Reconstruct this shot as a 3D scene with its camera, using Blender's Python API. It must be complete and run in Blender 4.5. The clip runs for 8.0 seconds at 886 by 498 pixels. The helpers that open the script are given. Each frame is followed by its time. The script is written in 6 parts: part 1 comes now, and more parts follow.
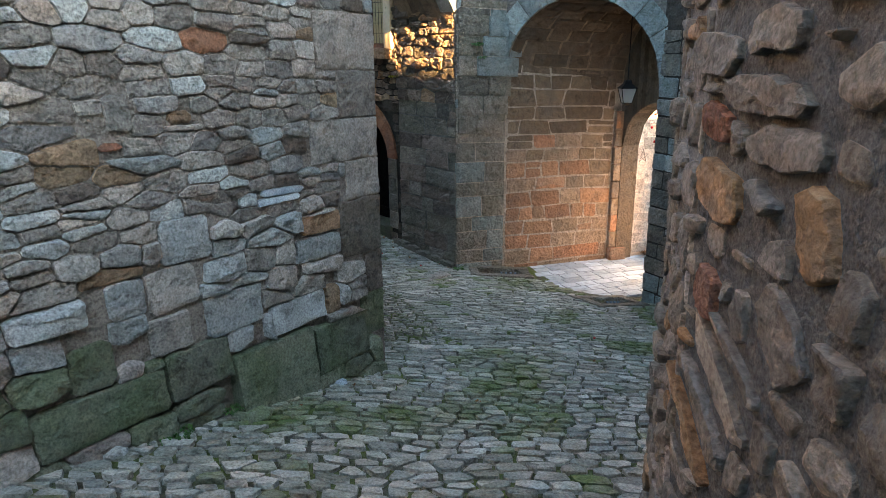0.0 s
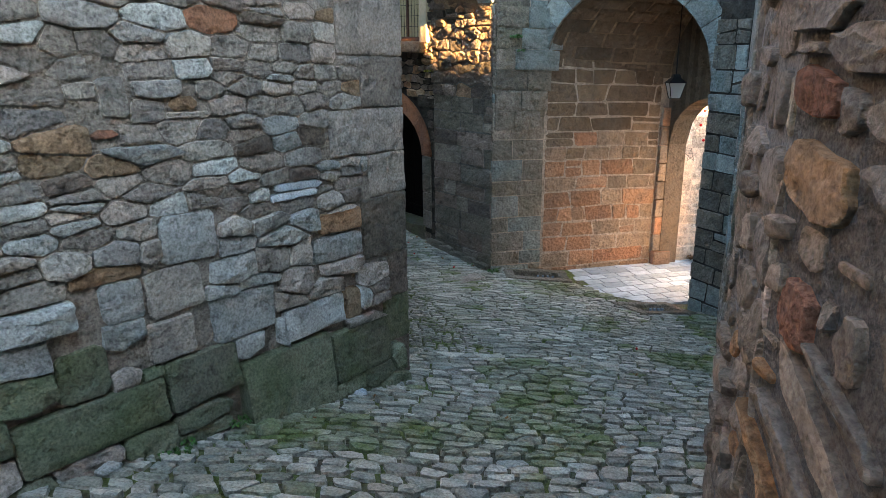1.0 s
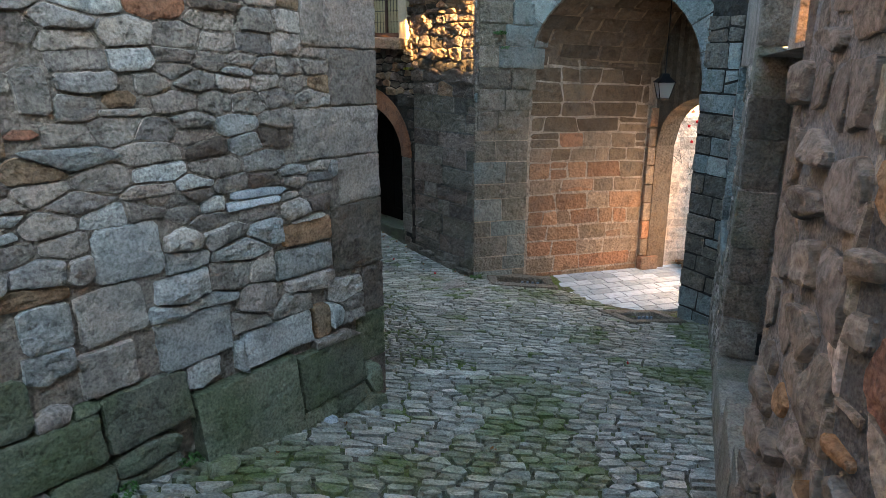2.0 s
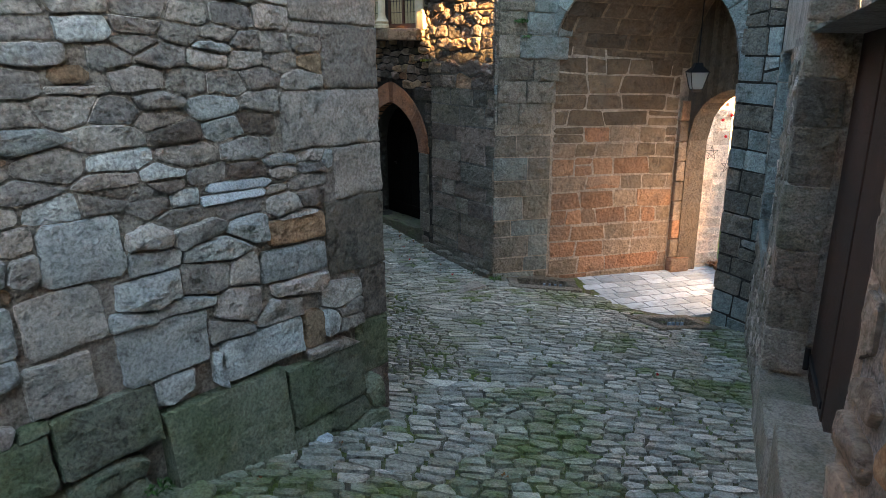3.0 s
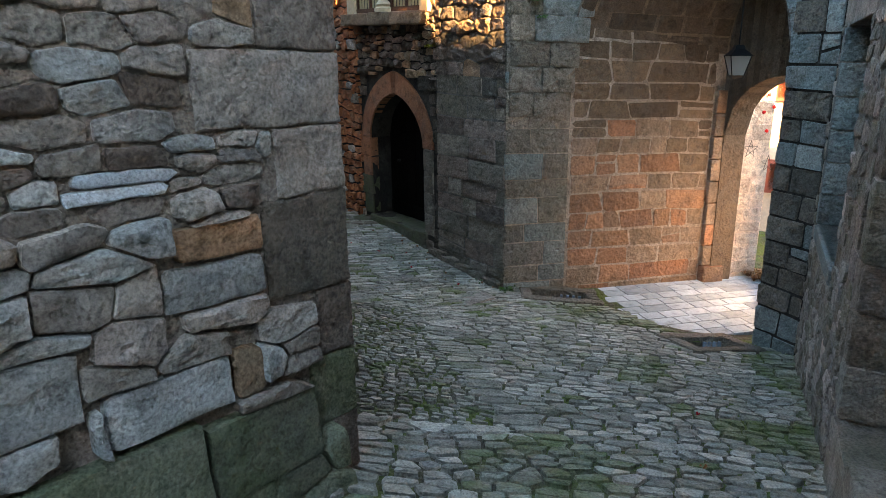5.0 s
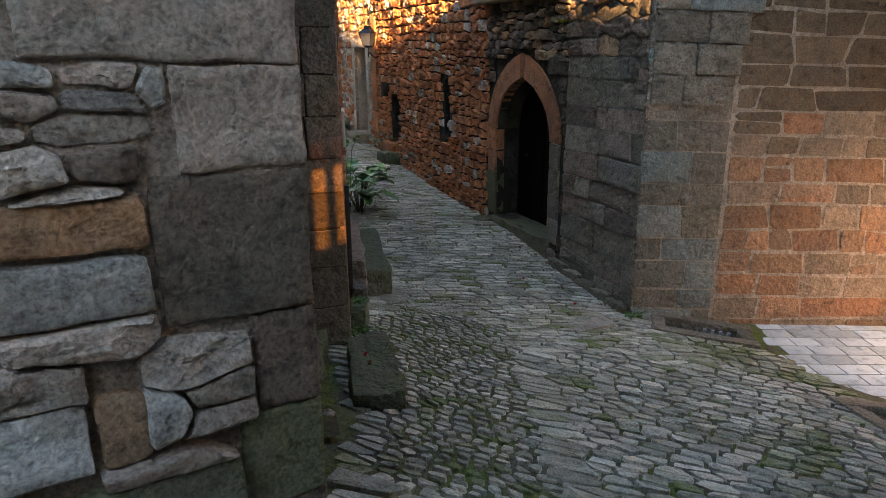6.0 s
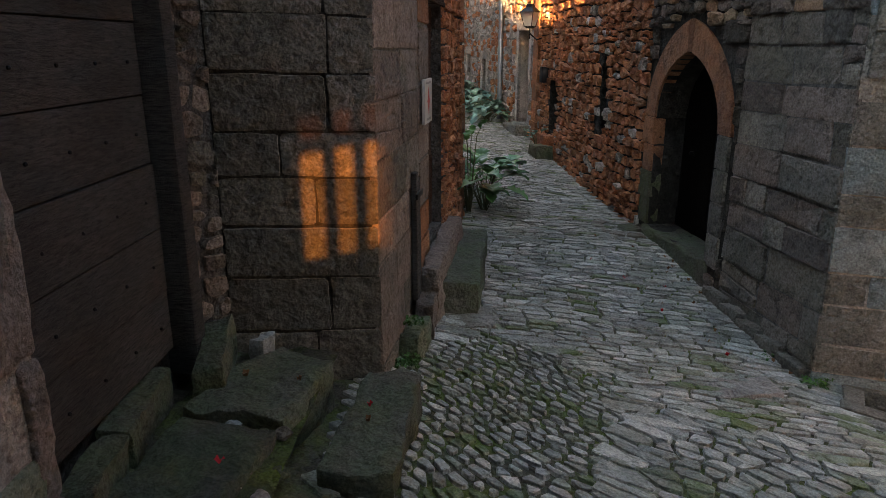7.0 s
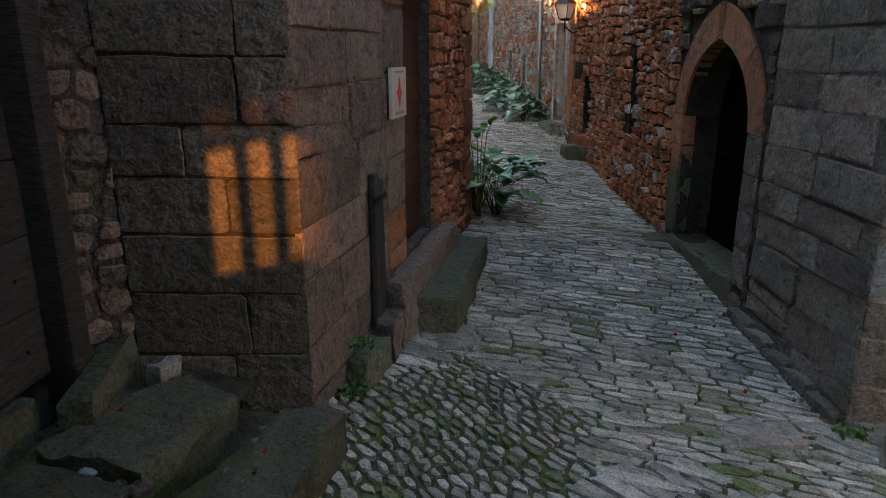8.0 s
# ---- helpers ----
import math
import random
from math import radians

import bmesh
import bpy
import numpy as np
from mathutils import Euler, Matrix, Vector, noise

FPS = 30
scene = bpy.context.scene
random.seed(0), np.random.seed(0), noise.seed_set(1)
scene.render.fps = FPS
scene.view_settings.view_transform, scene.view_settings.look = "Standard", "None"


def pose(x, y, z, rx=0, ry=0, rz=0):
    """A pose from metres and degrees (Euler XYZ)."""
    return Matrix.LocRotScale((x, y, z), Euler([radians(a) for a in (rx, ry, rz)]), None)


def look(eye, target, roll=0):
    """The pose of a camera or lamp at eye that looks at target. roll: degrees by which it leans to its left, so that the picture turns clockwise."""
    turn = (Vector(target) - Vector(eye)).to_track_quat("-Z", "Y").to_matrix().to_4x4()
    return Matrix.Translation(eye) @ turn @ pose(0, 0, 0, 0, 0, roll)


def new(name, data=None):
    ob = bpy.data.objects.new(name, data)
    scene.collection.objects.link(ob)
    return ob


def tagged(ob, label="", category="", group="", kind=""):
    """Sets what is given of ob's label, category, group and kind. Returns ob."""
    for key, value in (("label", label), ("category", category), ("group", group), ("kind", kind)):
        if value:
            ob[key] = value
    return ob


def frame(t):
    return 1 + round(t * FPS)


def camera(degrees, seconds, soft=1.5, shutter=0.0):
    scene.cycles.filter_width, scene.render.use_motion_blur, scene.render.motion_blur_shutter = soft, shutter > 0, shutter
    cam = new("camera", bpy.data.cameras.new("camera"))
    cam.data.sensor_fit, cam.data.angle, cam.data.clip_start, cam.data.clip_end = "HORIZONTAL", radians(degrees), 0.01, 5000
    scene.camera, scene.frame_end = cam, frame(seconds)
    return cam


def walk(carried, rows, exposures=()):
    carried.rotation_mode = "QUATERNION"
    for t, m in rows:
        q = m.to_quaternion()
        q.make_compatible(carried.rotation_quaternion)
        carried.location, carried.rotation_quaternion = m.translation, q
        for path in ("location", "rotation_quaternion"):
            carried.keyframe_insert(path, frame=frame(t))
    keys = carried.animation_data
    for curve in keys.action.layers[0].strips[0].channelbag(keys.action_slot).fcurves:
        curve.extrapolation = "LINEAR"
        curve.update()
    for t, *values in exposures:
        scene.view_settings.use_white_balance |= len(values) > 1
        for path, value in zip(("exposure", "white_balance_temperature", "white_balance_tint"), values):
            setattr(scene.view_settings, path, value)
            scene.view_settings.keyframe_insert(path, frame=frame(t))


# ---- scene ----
cam = camera(68.4, 8.0, soft=0.75)
ROWS = [
    (0.0, (0.087, -0.072, 1.627), (0.081, 1.847, 1.060), -0.51),
    (0.5, (0.136, 0.114, 1.598), (0.061, 2.030, 1.031), -0.71),
    (1.0, (0.147, 0.308, 1.526), (0.024, 2.223, 0.961), -0.60),
    (1.5, (0.117, 0.522, 1.502), (0.027, 2.438, 0.938), -0.21),
    (1.7, (0.119, 0.602, 1.499), (0.054, 2.519, 0.934), -0.11),
    (2.8, (0.237, 1.077, 1.396), (0.113, 2.991, 0.830), -0.70),
    (3.0, (0.231, 1.160, 1.362), (0.086, 3.073, 0.797), -0.60),
    (3.5, (0.234, 1.376, 1.335), (0.087, 3.289, 0.771), -0.30),
    (4.0, (0.245, 1.609, 1.283), (0.137, 3.525, 0.719), -0.20),
    (4.5, (0.277, 1.839, 1.238), (0.147, 3.754, 0.674), -0.50),
    (4.7, (0.294, 1.926, 1.215), (0.133, 3.839, 0.653), -0.60),
    (5.8, (0.576, 3.001, 0.932), (0.074, 4.858, 0.382), -0.82),
    (6.0, (0.671, 3.311, 0.884), (-0.002, 5.112, 0.335), -0.45),
    (6.5, (0.814, 4.053, 0.720), (-0.220, 5.675, 0.171), -0.12),
    (7.0, (0.762, 4.879, 0.584), (-0.404, 6.409, 0.035), -0.10),
    (7.5, (0.851, 5.474, 0.506), (-0.410, 6.926, -0.043), -0.30),
    (8.0, (0.853, 5.711, 0.496), (-0.446, 7.129, -0.052), -0.26),
]
walk(cam, [(t, look(eye, target, roll)) for t, eye, target, roll in ROWS], [(0.0, 4.30, 6850, -5), (4.7, 4.25, 7050, -3), (6.5, 4.10, 8000, 5), (8.0, 4.02, 7250, 6)])

# ---- world and light ----
SUN = Vector((-0.60, 0.80, -0.379))          # the way the sunlight travels
world = bpy.data.worlds.new("sky")
scene.world = world
world.use_nodes = True
wn = world.node_tree.nodes
sky = wn.new("ShaderNodeTexSky")
sky.sky_type, sky.sun_disc = "NISHITA", False
sky.sun_elevation = radians(22)
sky.sun_rotation = math.atan2(0.60, -0.80)
world.node_tree.links.new(sky.outputs[0], wn["Background"].inputs[0])
wn["Background"].inputs[1].default_value = 0.09
sun = new("sun", bpy.data.lights.new("sun", "SUN"))
sun.data.energy, sun.data.angle, sun.data.color = 5.0, radians(0.5), (1.0, 0.54, 0.24)
sun.matrix_world = look((0, 0, 20), Vector((0, 0, 20)) + SUN)

# daylight from the sunlit street, in the opening of the passage's far arch
opening = new("passage_daylight", bpy.data.lights.new("passage_daylight", "AREA"))
opening.data.shape, opening.data.size, opening.data.size_y = "RECTANGLE", 1.7, 1.7
opening.data.energy, opening.data.color = 2.4, (1.0, 0.60, 0.36)
opening.matrix_world = look((3.60, 10.28, -0.95), (1.9, 10.6, -0.80))

# ---- materials ----


def shader(name, rough=0.85):
    m = bpy.data.materials.new(name)
    m.use_nodes = True
    nt = m.node_tree
    b = nt.nodes["Principled BSDF"]
    b.inputs["Roughness"].default_value = rough
    b.inputs["Specular IOR Level"].default_value = 0.25
    return m, nt, b


def node(nt, kind, **inputs):
    n = nt.nodes.new(kind)
    for k, v in inputs.items():
        n.inputs[k.replace("_", " ")].default_value = v
    return n


def ramp(nt, fac, stops):
    r = nt.nodes.new("ShaderNodeValToRGB")
    e = r.color_ramp.elements
    while len(e) < len(stops):
        e.new(0.5)
    while len(e) > len(stops):
        e.remove(e[-1])
    for el, (p, c) in zip(e, stops):
        el.position, el.color = p, (*c, 1)
    nt.links.new(fac, r.inputs[0])
    return r.outputs[0]


def mix(nt, fac, a, b, blend="MIX"):
    m = nt.nodes.new("ShaderNodeMix")
    m.data_type, m.blend_type = "RGBA", blend
    for sock, v in ((m.inputs[0], fac), (m.inputs[6], a), (m.inputs[7], b)):
        if isinstance(v, (int, float)):
            sock.default_value = v
        elif isinstance(v, tuple):
            sock.default_value = (*v, 1)
        else:
            nt.links.new(v, sock)
    return m.outputs[2]


def piece_random(nt):
    """A number that differs from piece to piece, joined or not."""
    info, geo = nt.nodes.new("ShaderNodeObjectInfo"), nt.nodes.new("ShaderNodeNewGeometry")
    add, fr = nt.nodes.new("ShaderNodeMath"), nt.nodes.new("ShaderNodeMath")
    fr.operation = "FRACT"
    nt.links.new(info.outputs["Random"], add.inputs[0])
    nt.links.new(geo.outputs["Random Per Island"], add.inputs[1])
    nt.links.new(add.outputs[0], fr.inputs[0])
    return fr.outputs[0]


def stone(name, palette, grain=45.0, relief=0.012, stain=(0.12, 0.11, 0.10), stain_amount=0.5, moss=None, moss_amount=0.0, rough=0.9, strength=0.9):
    m, nt, b = shader(name, rough)
    tc = nt.nodes.new("ShaderNodeTexCoord").outputs["Object"]
    n = len(palette)
    base = ramp(nt, piece_random(nt), [(i / max(1, n - 1), c) for i, c in enumerate(palette)])
    shade = node(nt, "ShaderNodeMath")
    shade.operation = "MULTIPLY"
    shade.inputs[1].default_value = 7.31
    nt.links.new(piece_random(nt), shade.inputs[0])
    wrap = node(nt, "ShaderNodeMath")
    wrap.operation = "FRACT"
    nt.links.new(shade.outputs[0], wrap.inputs[0])
    base = mix(nt, 1.0, base, ramp(nt, wrap.outputs[0], [(0, (0.62, 0.62, 0.62)), (1, (1.12, 1.12, 1.12))]), "MULTIPLY")
    big = node(nt, "ShaderNodeTexNoise", Scale=2.7, Detail=5.0, Roughness=0.6)
    mid = node(nt, "ShaderNodeTexNoise", Scale=10.0, Detail=9.0, Roughness=0.66)
    fine = node(nt, "ShaderNodeTexNoise", Scale=grain * 1.5, Detail=5.0, Roughness=0.6)
    chip = node(nt, "ShaderNodeTexVoronoi", Scale=grain * 0.55)
    chip.feature = "SMOOTH_F1"
    for t in (big, mid, fine, chip):
        nt.links.new(tc, t.inputs["Vector"])
    c = mix(nt, ramp(nt, mid.outputs[0], [(0.42, (0, 0, 0)), (0.64, (1, 1, 1))]), base, mix(nt, 1.0, base, (1.18, 1.16, 1.13), "MULTIPLY"))
    c = mix(nt, ramp(nt, big.outputs[0], [(0.46, (0, 0, 0)), (0.66, (stain_amount * 0.8,) * 3)]), c, stain)
    c = mix(nt, 0.75, c, ramp(nt, mid.outputs[0], [(0.30, (0.42, 0.40, 0.38)), (0.46, (1.0, 1.0, 1.0))]), "MULTIPLY")
    if moss:
        c = mix(nt, ramp(nt, big.outputs[1], [(0.42, (0, 0, 0)), (0.60, (moss_amount,) * 3)]), c, moss)
    c = mix(nt, 0.8, c, ramp(nt, fine.outputs[0], [(0.32, (0.50, 0.49, 0.48)), (0.52, (1.0, 1.0, 1.0)), (0.70, (1.38, 1.37, 1.35))]), "MULTIPLY")
    nt.links.new(c, b.inputs["Base Color"])
    h1 = nt.nodes.new("ShaderNodeMath")
    h1.operation = "MULTIPLY_ADD"
    h1.inputs[1].default_value = 0.24
    nt.links.new(fine.outputs[0], h1.inputs[0])
    nt.links.new(mid.outputs[0], h1.inputs[2])
    h2 = nt.nodes.new("ShaderNodeMath")
    h2.operation = "MULTIPLY_ADD"
    h2.inputs[1].default_value = 0.32
    nt.links.new(chip.outputs[0], h2.inputs[0])
    nt.links.new(h1.outputs[0], h2.inputs[2])
    bump = node(nt, "ShaderNodeBump", Strength=strength, Distance=relief * 8.0)
    nt.links.new(h2.outputs[0], bump.inputs["Height"])
    nt.links.new(bump.outputs[0], b.inputs["Normal"])
    return m


GREY = [(0.43, 0.395, 0.365), (0.60, 0.545, 0.495), (0.32, 0.305, 0.30), (0.52, 0.43, 0.38), (0.66, 0.62, 0.575), (0.42, 0.35, 0.31)]
RUBBLE = stone("rubble_stone", GREY)
BLUE = stone("blue_grey_stone", [(0.571, 0.590, 0.590), (0.447, 0.459, 0.454), (0.696, 0.707, 0.696)])
GREENISH = stone("algae_stone", [(0.20, 0.215, 0.155), (0.27, 0.27, 0.21), (0.155, 0.175, 0.12)], moss=(0.10, 0.145, 0.05), moss_amount=0.5)
OCHRE = stone("ochre_stone", [(0.46, 0.30, 0.19), (0.42, 0.31, 0.21), (0.48, 0.27, 0.16)])
REDDISH = stone("red_stone", [(0.46, 0.21, 0.14), (0.52, 0.26, 0.16), (0.42, 0.24, 0.18)])
PINK = stone("pink_grey_stone", [(0.46, 0.40, 0.36), (0.54, 0.475, 0.425), (0.36, 0.32, 0.295), (0.49, 0.445, 0.405)], grain=38.0, relief=0.018)
SILL = stone("sill_stone", [(0.34, 0.31, 0.28), (0.28, 0.26, 0.23)], moss=(0.12, 0.13, 0.06), moss_amount=0.4)
BROWN = stone("brown_dressed_stone", [(0.25, 0.195, 0.165), (0.30, 0.235, 0.20), (0.21, 0.17, 0.15)], grain=38.0, relief=0.02)
COARSEGREY = stone("brown_grey_stone", [(0.20, 0.18, 0.155), (0.265, 0.235, 0.20), (0.165, 0.155, 0.145), (0.225, 0.195, 0.165)], grain=32.0, relief=0.012)
COARSEOCHRE = stone("brown_ochre_stone", [(0.33, 0.215, 0.115), (0.28, 0.195, 0.125), (0.31, 0.185, 0.10)], grain=32.0, relief=0.012)
COARSERED = stone("brown_red_stone", [(0.28, 0.135, 0.09), (0.25, 0.14, 0.105)], relief=0.02)
DARK = stone("dark_dressed_stone", [(0.205, 0.180, 0.155), (0.262, 0.222, 0.190), (0.160, 0.150, 0.136), (0.230, 0.198, 0.170)], grain=38.0, relief=0.02, moss=(0.08, 0.09, 0.05), moss_amount=0.2)
# darker copy of DARK, with the door wall's shade put into its colour
SHADESTONE = stone("shaded_brown_wall_stone", [(0.115, 0.098, 0.082), (0.15, 0.125, 0.105), (0.09, 0.082, 0.075), (0.13, 0.105, 0.085)], grain=38.0, relief=0.02, moss=(0.08, 0.09, 0.05), moss_amount=0.2)
BUTTRESS = stone("grey_dressed_stone", [(0.280, 0.241, 0.202), (0.336, 0.291, 0.246), (0.224, 0.202, 0.179), (0.302, 0.263, 0.213)], grain=38.0, relief=0.02, moss=(0.10, 0.11, 0.06), moss_amount=0.2)
# reddened: the lane's bounced sunlight is put into the stone colour
BOUNCERED = stone("bounce_reddened_rubble", [(0.58, 0.23, 0.11), (0.46, 0.17, 0.085), (0.64, 0.29, 0.14), (0.50, 0.24, 0.14)])
ORANGE = stone("orange_dressed_stone", [(0.418, 0.173, 0.086), (0.374, 0.180, 0.101)], grain=60.0)
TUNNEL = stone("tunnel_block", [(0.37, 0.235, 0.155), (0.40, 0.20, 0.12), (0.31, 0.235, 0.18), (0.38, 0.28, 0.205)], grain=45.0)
# for the stained lane arch, and for shade put into the passage's stones
SOOTSHADE = stone("sooty_shaded_brown_stone", [(0.20, 0.145, 0.10), (0.25, 0.185, 0.13), (0.165, 0.123, 0.09)], grain=45.0)
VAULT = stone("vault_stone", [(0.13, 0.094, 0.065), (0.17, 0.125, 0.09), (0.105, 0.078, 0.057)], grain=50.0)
OUTER = stone("pale_pink_limestone", [(0.799, 0.648, 0.540), (0.734, 0.616, 0.529), (0.842, 0.724, 0.626)], stain=(0.45, 0.36, 0.30), stain_amount=0.3)
TEAL = stone("lichen_grey_stone", [(0.24, 0.26, 0.255), (0.30, 0.32, 0.31), (0.20, 0.205, 0.20)], moss=(0.28, 0.39, 0.39), moss_amount=0.3)
# pale stone with the sky's blue tint put into its colour
PALE = stone("sky_tinted_pale_slab", [(0.46, 0.51, 0.56), (0.51, 0.555, 0.60), (0.43, 0.48, 0.53)], grain=70.0, relief=0.002, stain=(0.42, 0.43, 0.44), stain_amount=0.4, strength=0.5)
COBBLE = stone("cobble_stone", [(0.429, 0.423, 0.390), (0.572, 0.559, 0.507), (0.338, 0.345, 0.325), (0.650, 0.624, 0.572), (0.481, 0.448, 0.390)], moss=(0.14, 0.16, 0.07), moss_amount=0.3, rough=0.7)
MOSSY = stone("mossy_cobble", [(0.338, 0.350, 0.288), (0.450, 0.450, 0.375), (0.288, 0.300, 0.250)], moss=(0.11, 0.16, 0.03), moss_amount=0.8, rough=0.8)
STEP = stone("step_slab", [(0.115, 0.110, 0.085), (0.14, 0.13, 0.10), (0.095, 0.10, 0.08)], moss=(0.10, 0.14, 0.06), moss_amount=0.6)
MORTAR = stone("lime_mortar", [(0.49, 0.425, 0.375)], relief=0.012, stain=(0.20, 0.175, 0.155))
OLDRENDER = stone("worn_wall_render", [(0.34, 0.315, 0.285)], relief=0.02, stain=(0.15, 0.14, 0.125), stain_amount=0.7)
TUNNELMORTAR = stone("pale_lime_mortar", [(0.40, 0.33, 0.275)], relief=0.01)
COARSEMORTAR = stone("coarse_grey_mortar", [(0.165, 0.172, 0.178)], grain=70.0, relief=0.014)
GREYMORTAR = stone("grey_mortar", [(0.168, 0.154, 0.147)], relief=0.02)
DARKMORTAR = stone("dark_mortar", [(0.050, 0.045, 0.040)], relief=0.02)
EARTH = stone("joint_earth", [(0.10, 0.092, 0.070)], relief=0.02, moss=(0.13, 0.18, 0.03), moss_amount=0.85)

# ---- plan ----


def level(x):
    """The lane's courses, sills and paving all fall gently across, by this much at x."""
    return -0.042 * (x - 0.3)


def bed(x, y):
    """Height of the ground before it falls across."""
    p1 = max(-1.87, -0.04 - 0.183 * max(-4.0, y) - 0.035 * max(-4.0, min(x, 6.0)))
    p2 = -1.72 - 0.085 * max(-14.0, min(x, 6.0))
    rise = 0.12 * math.exp(-((x + 1.7) ** 2 + (y - 11.7) ** 2) / 2.0)
    return math.log(math.exp(8 * p1) + math.exp(8 * p2)) / 8 + rise


def gz(x, y):
    """Height of the ground."""
    return bed(x, y) + level(x)


def part(name, bm, material, parent=None, label=""):
    """Links a bmesh as one mesh object under a thing or part."""
    me = bpy.data.meshes.new(name)
    bm.to_mesh(me)
    bm.free()
    for m in (material if isinstance(material, (list, tuple)) else [material]):
        me.materials.append(m)
    ob = new(name, me)
    ob.parent = parent
    if label:
        ob["label"] = label
    return ob


def face_plane(A, B):
    """Maps (u along A to B, z, d outwards) to the world. Outwards is to the right of A to B."""
    A, B = Vector((A[0], A[1])), Vector((B[0], B[1]))
    w = (B - A).normalized()
    n = Vector((w.y, -w.x))

    def P(u, z, d=0.0):
        q = A + w * u + n * d
        return Vector((q.x, q.y, z + level(q.x)))
    P.length = (B - A).length
    return P


def prism(bm, P, pts, d0, d1):
    """A block with the outline pts (u, z) between the depths d0 and d1 of a plane."""
    f = [bm.verts.new(P(u, z, d1)) for u, z in pts]
    k = [bm.verts.new(P(u, z, d0)) for u, z in pts]
    bm.faces.new(f)
    bm.faces.new(k[::-1])
    for i in range(len(pts)):
        j = (i + 1) % len(pts)
        bm.faces.new((f[j], f[i], k[i], k[j]))


def arch_height(o, u):
    """Top of an opening (u0, u1, bottom, spring, rise, pointed) at u."""
    u0, u1, zb, zs, rise, pointed = o
    c, r = (u0 + u1) / 2, (u1 - u0) / 2
    x = min(1.0, abs(u - c) / r)
    if not rise:
        return zs
    return zs + rise * (math.sqrt(max(0.0, 1 - x * x)) if not pointed else math.sqrt(max(0.0, 1.3 ** 2 - (0.3 + x) ** 2)) / math.sqrt(1.3 ** 2 - 0.3 ** 2))


def inside(o, u, z, margin=0.0):
    return o[0] - margin < u < o[1] + margin and o[2] - margin < z < arch_height(o, min(max(u, o[0] + 1e-6), o[1] - 1e-6)) + margin


def wall(name, A, B, z0, z1, thick, material, label, openings=()):
    P = face_plane(A, B)
    bm = bmesh.new()
    u = 0.0
    for o in sorted(openings):
        if o[0] > u:
            prism(bm, P, [(u, z0), (o[0], z0), (o[0], z1), (u, z1)], -thick, 0)
        if o[2] > z0:
            prism(bm, P, [(o[0], z0), (o[1], z0), (o[1], o[2]), (o[0], o[2])], -thick, 0)
        n = 20 if o[4] else 1
        for i in range(n):
            a, b = o[0] + (o[1] - o[0]) * i / n, o[0] + (o[1] - o[0]) * (i + 1) / n
            prism(bm, P, [(a, arch_height(o, a)), (b, arch_height(o, b)), (b, z1), (a, z1)], -thick, 0)
        u = o[1]
    if P.length > u:
        prism(bm, P, [(u, z0), (P.length, z0), (P.length, z1), (u, z1)], -thick, 0)
    bmesh.ops.recalc_face_normals(bm, faces=bm.faces)
    ob = part(name, bm, material)
    return tagged(ob, label, "wall", kind="structure")


def stone_geometry(P, pts, depth, bevel, rng, rough=0.25, root=0.03):
    """A worn stone with the outline pts on a plane, standing proud by depth."""
    n = len(pts)
    cu, cz = sum(p[0] for p in pts) / n, sum(p[1] for p in pts) / n
    hu = max(0.01, (max(p[0] for p in pts) - min(p[0] for p in pts)) / 2)
    hz = max(0.01, (max(p[1] for p in pts) - min(p[1] for p in pts)) / 2)
    tu, tz = rng.uniform(-rough, rough) * depth / hu * 0.6, rng.uniform(-rough, rough) * depth / hz * 0.6

    def ring(inset, d, jit):
        su, sz = max(0.3, 1 - inset / hu), max(0.3, 1 - inset / hz)
        q = [((u - cu) * su, (z - cz) * sz) for u, z in pts]
        return [P(cu + u, cz + z, d * (1 + rng.uniform(-jit, jit)) + (tu * u + tz * z if d > 0 else 0)) for u, z in q]
    v = ring(0, -root, 0) + ring(bevel * 0.8, depth * 0.9, rough) + ring(bevel * 2.6, depth, rough)
    v.append(P(cu + rng.uniform(-.3, .3) * hu, cz + rng.uniform(-.3, .3) * hz, depth * (1 + rng.uniform(-0.1, 0.25))))
    f = []
    for r in (0, n):
        for i in range(n):
            j = (i + 1) % n
            f.append((r + i, r + j, r + n + j, r + n + i))
    for i in range(n):
        f.append((2 * n + i, 2 * n + (i + 1) % n, 3 * n))
    return v, f


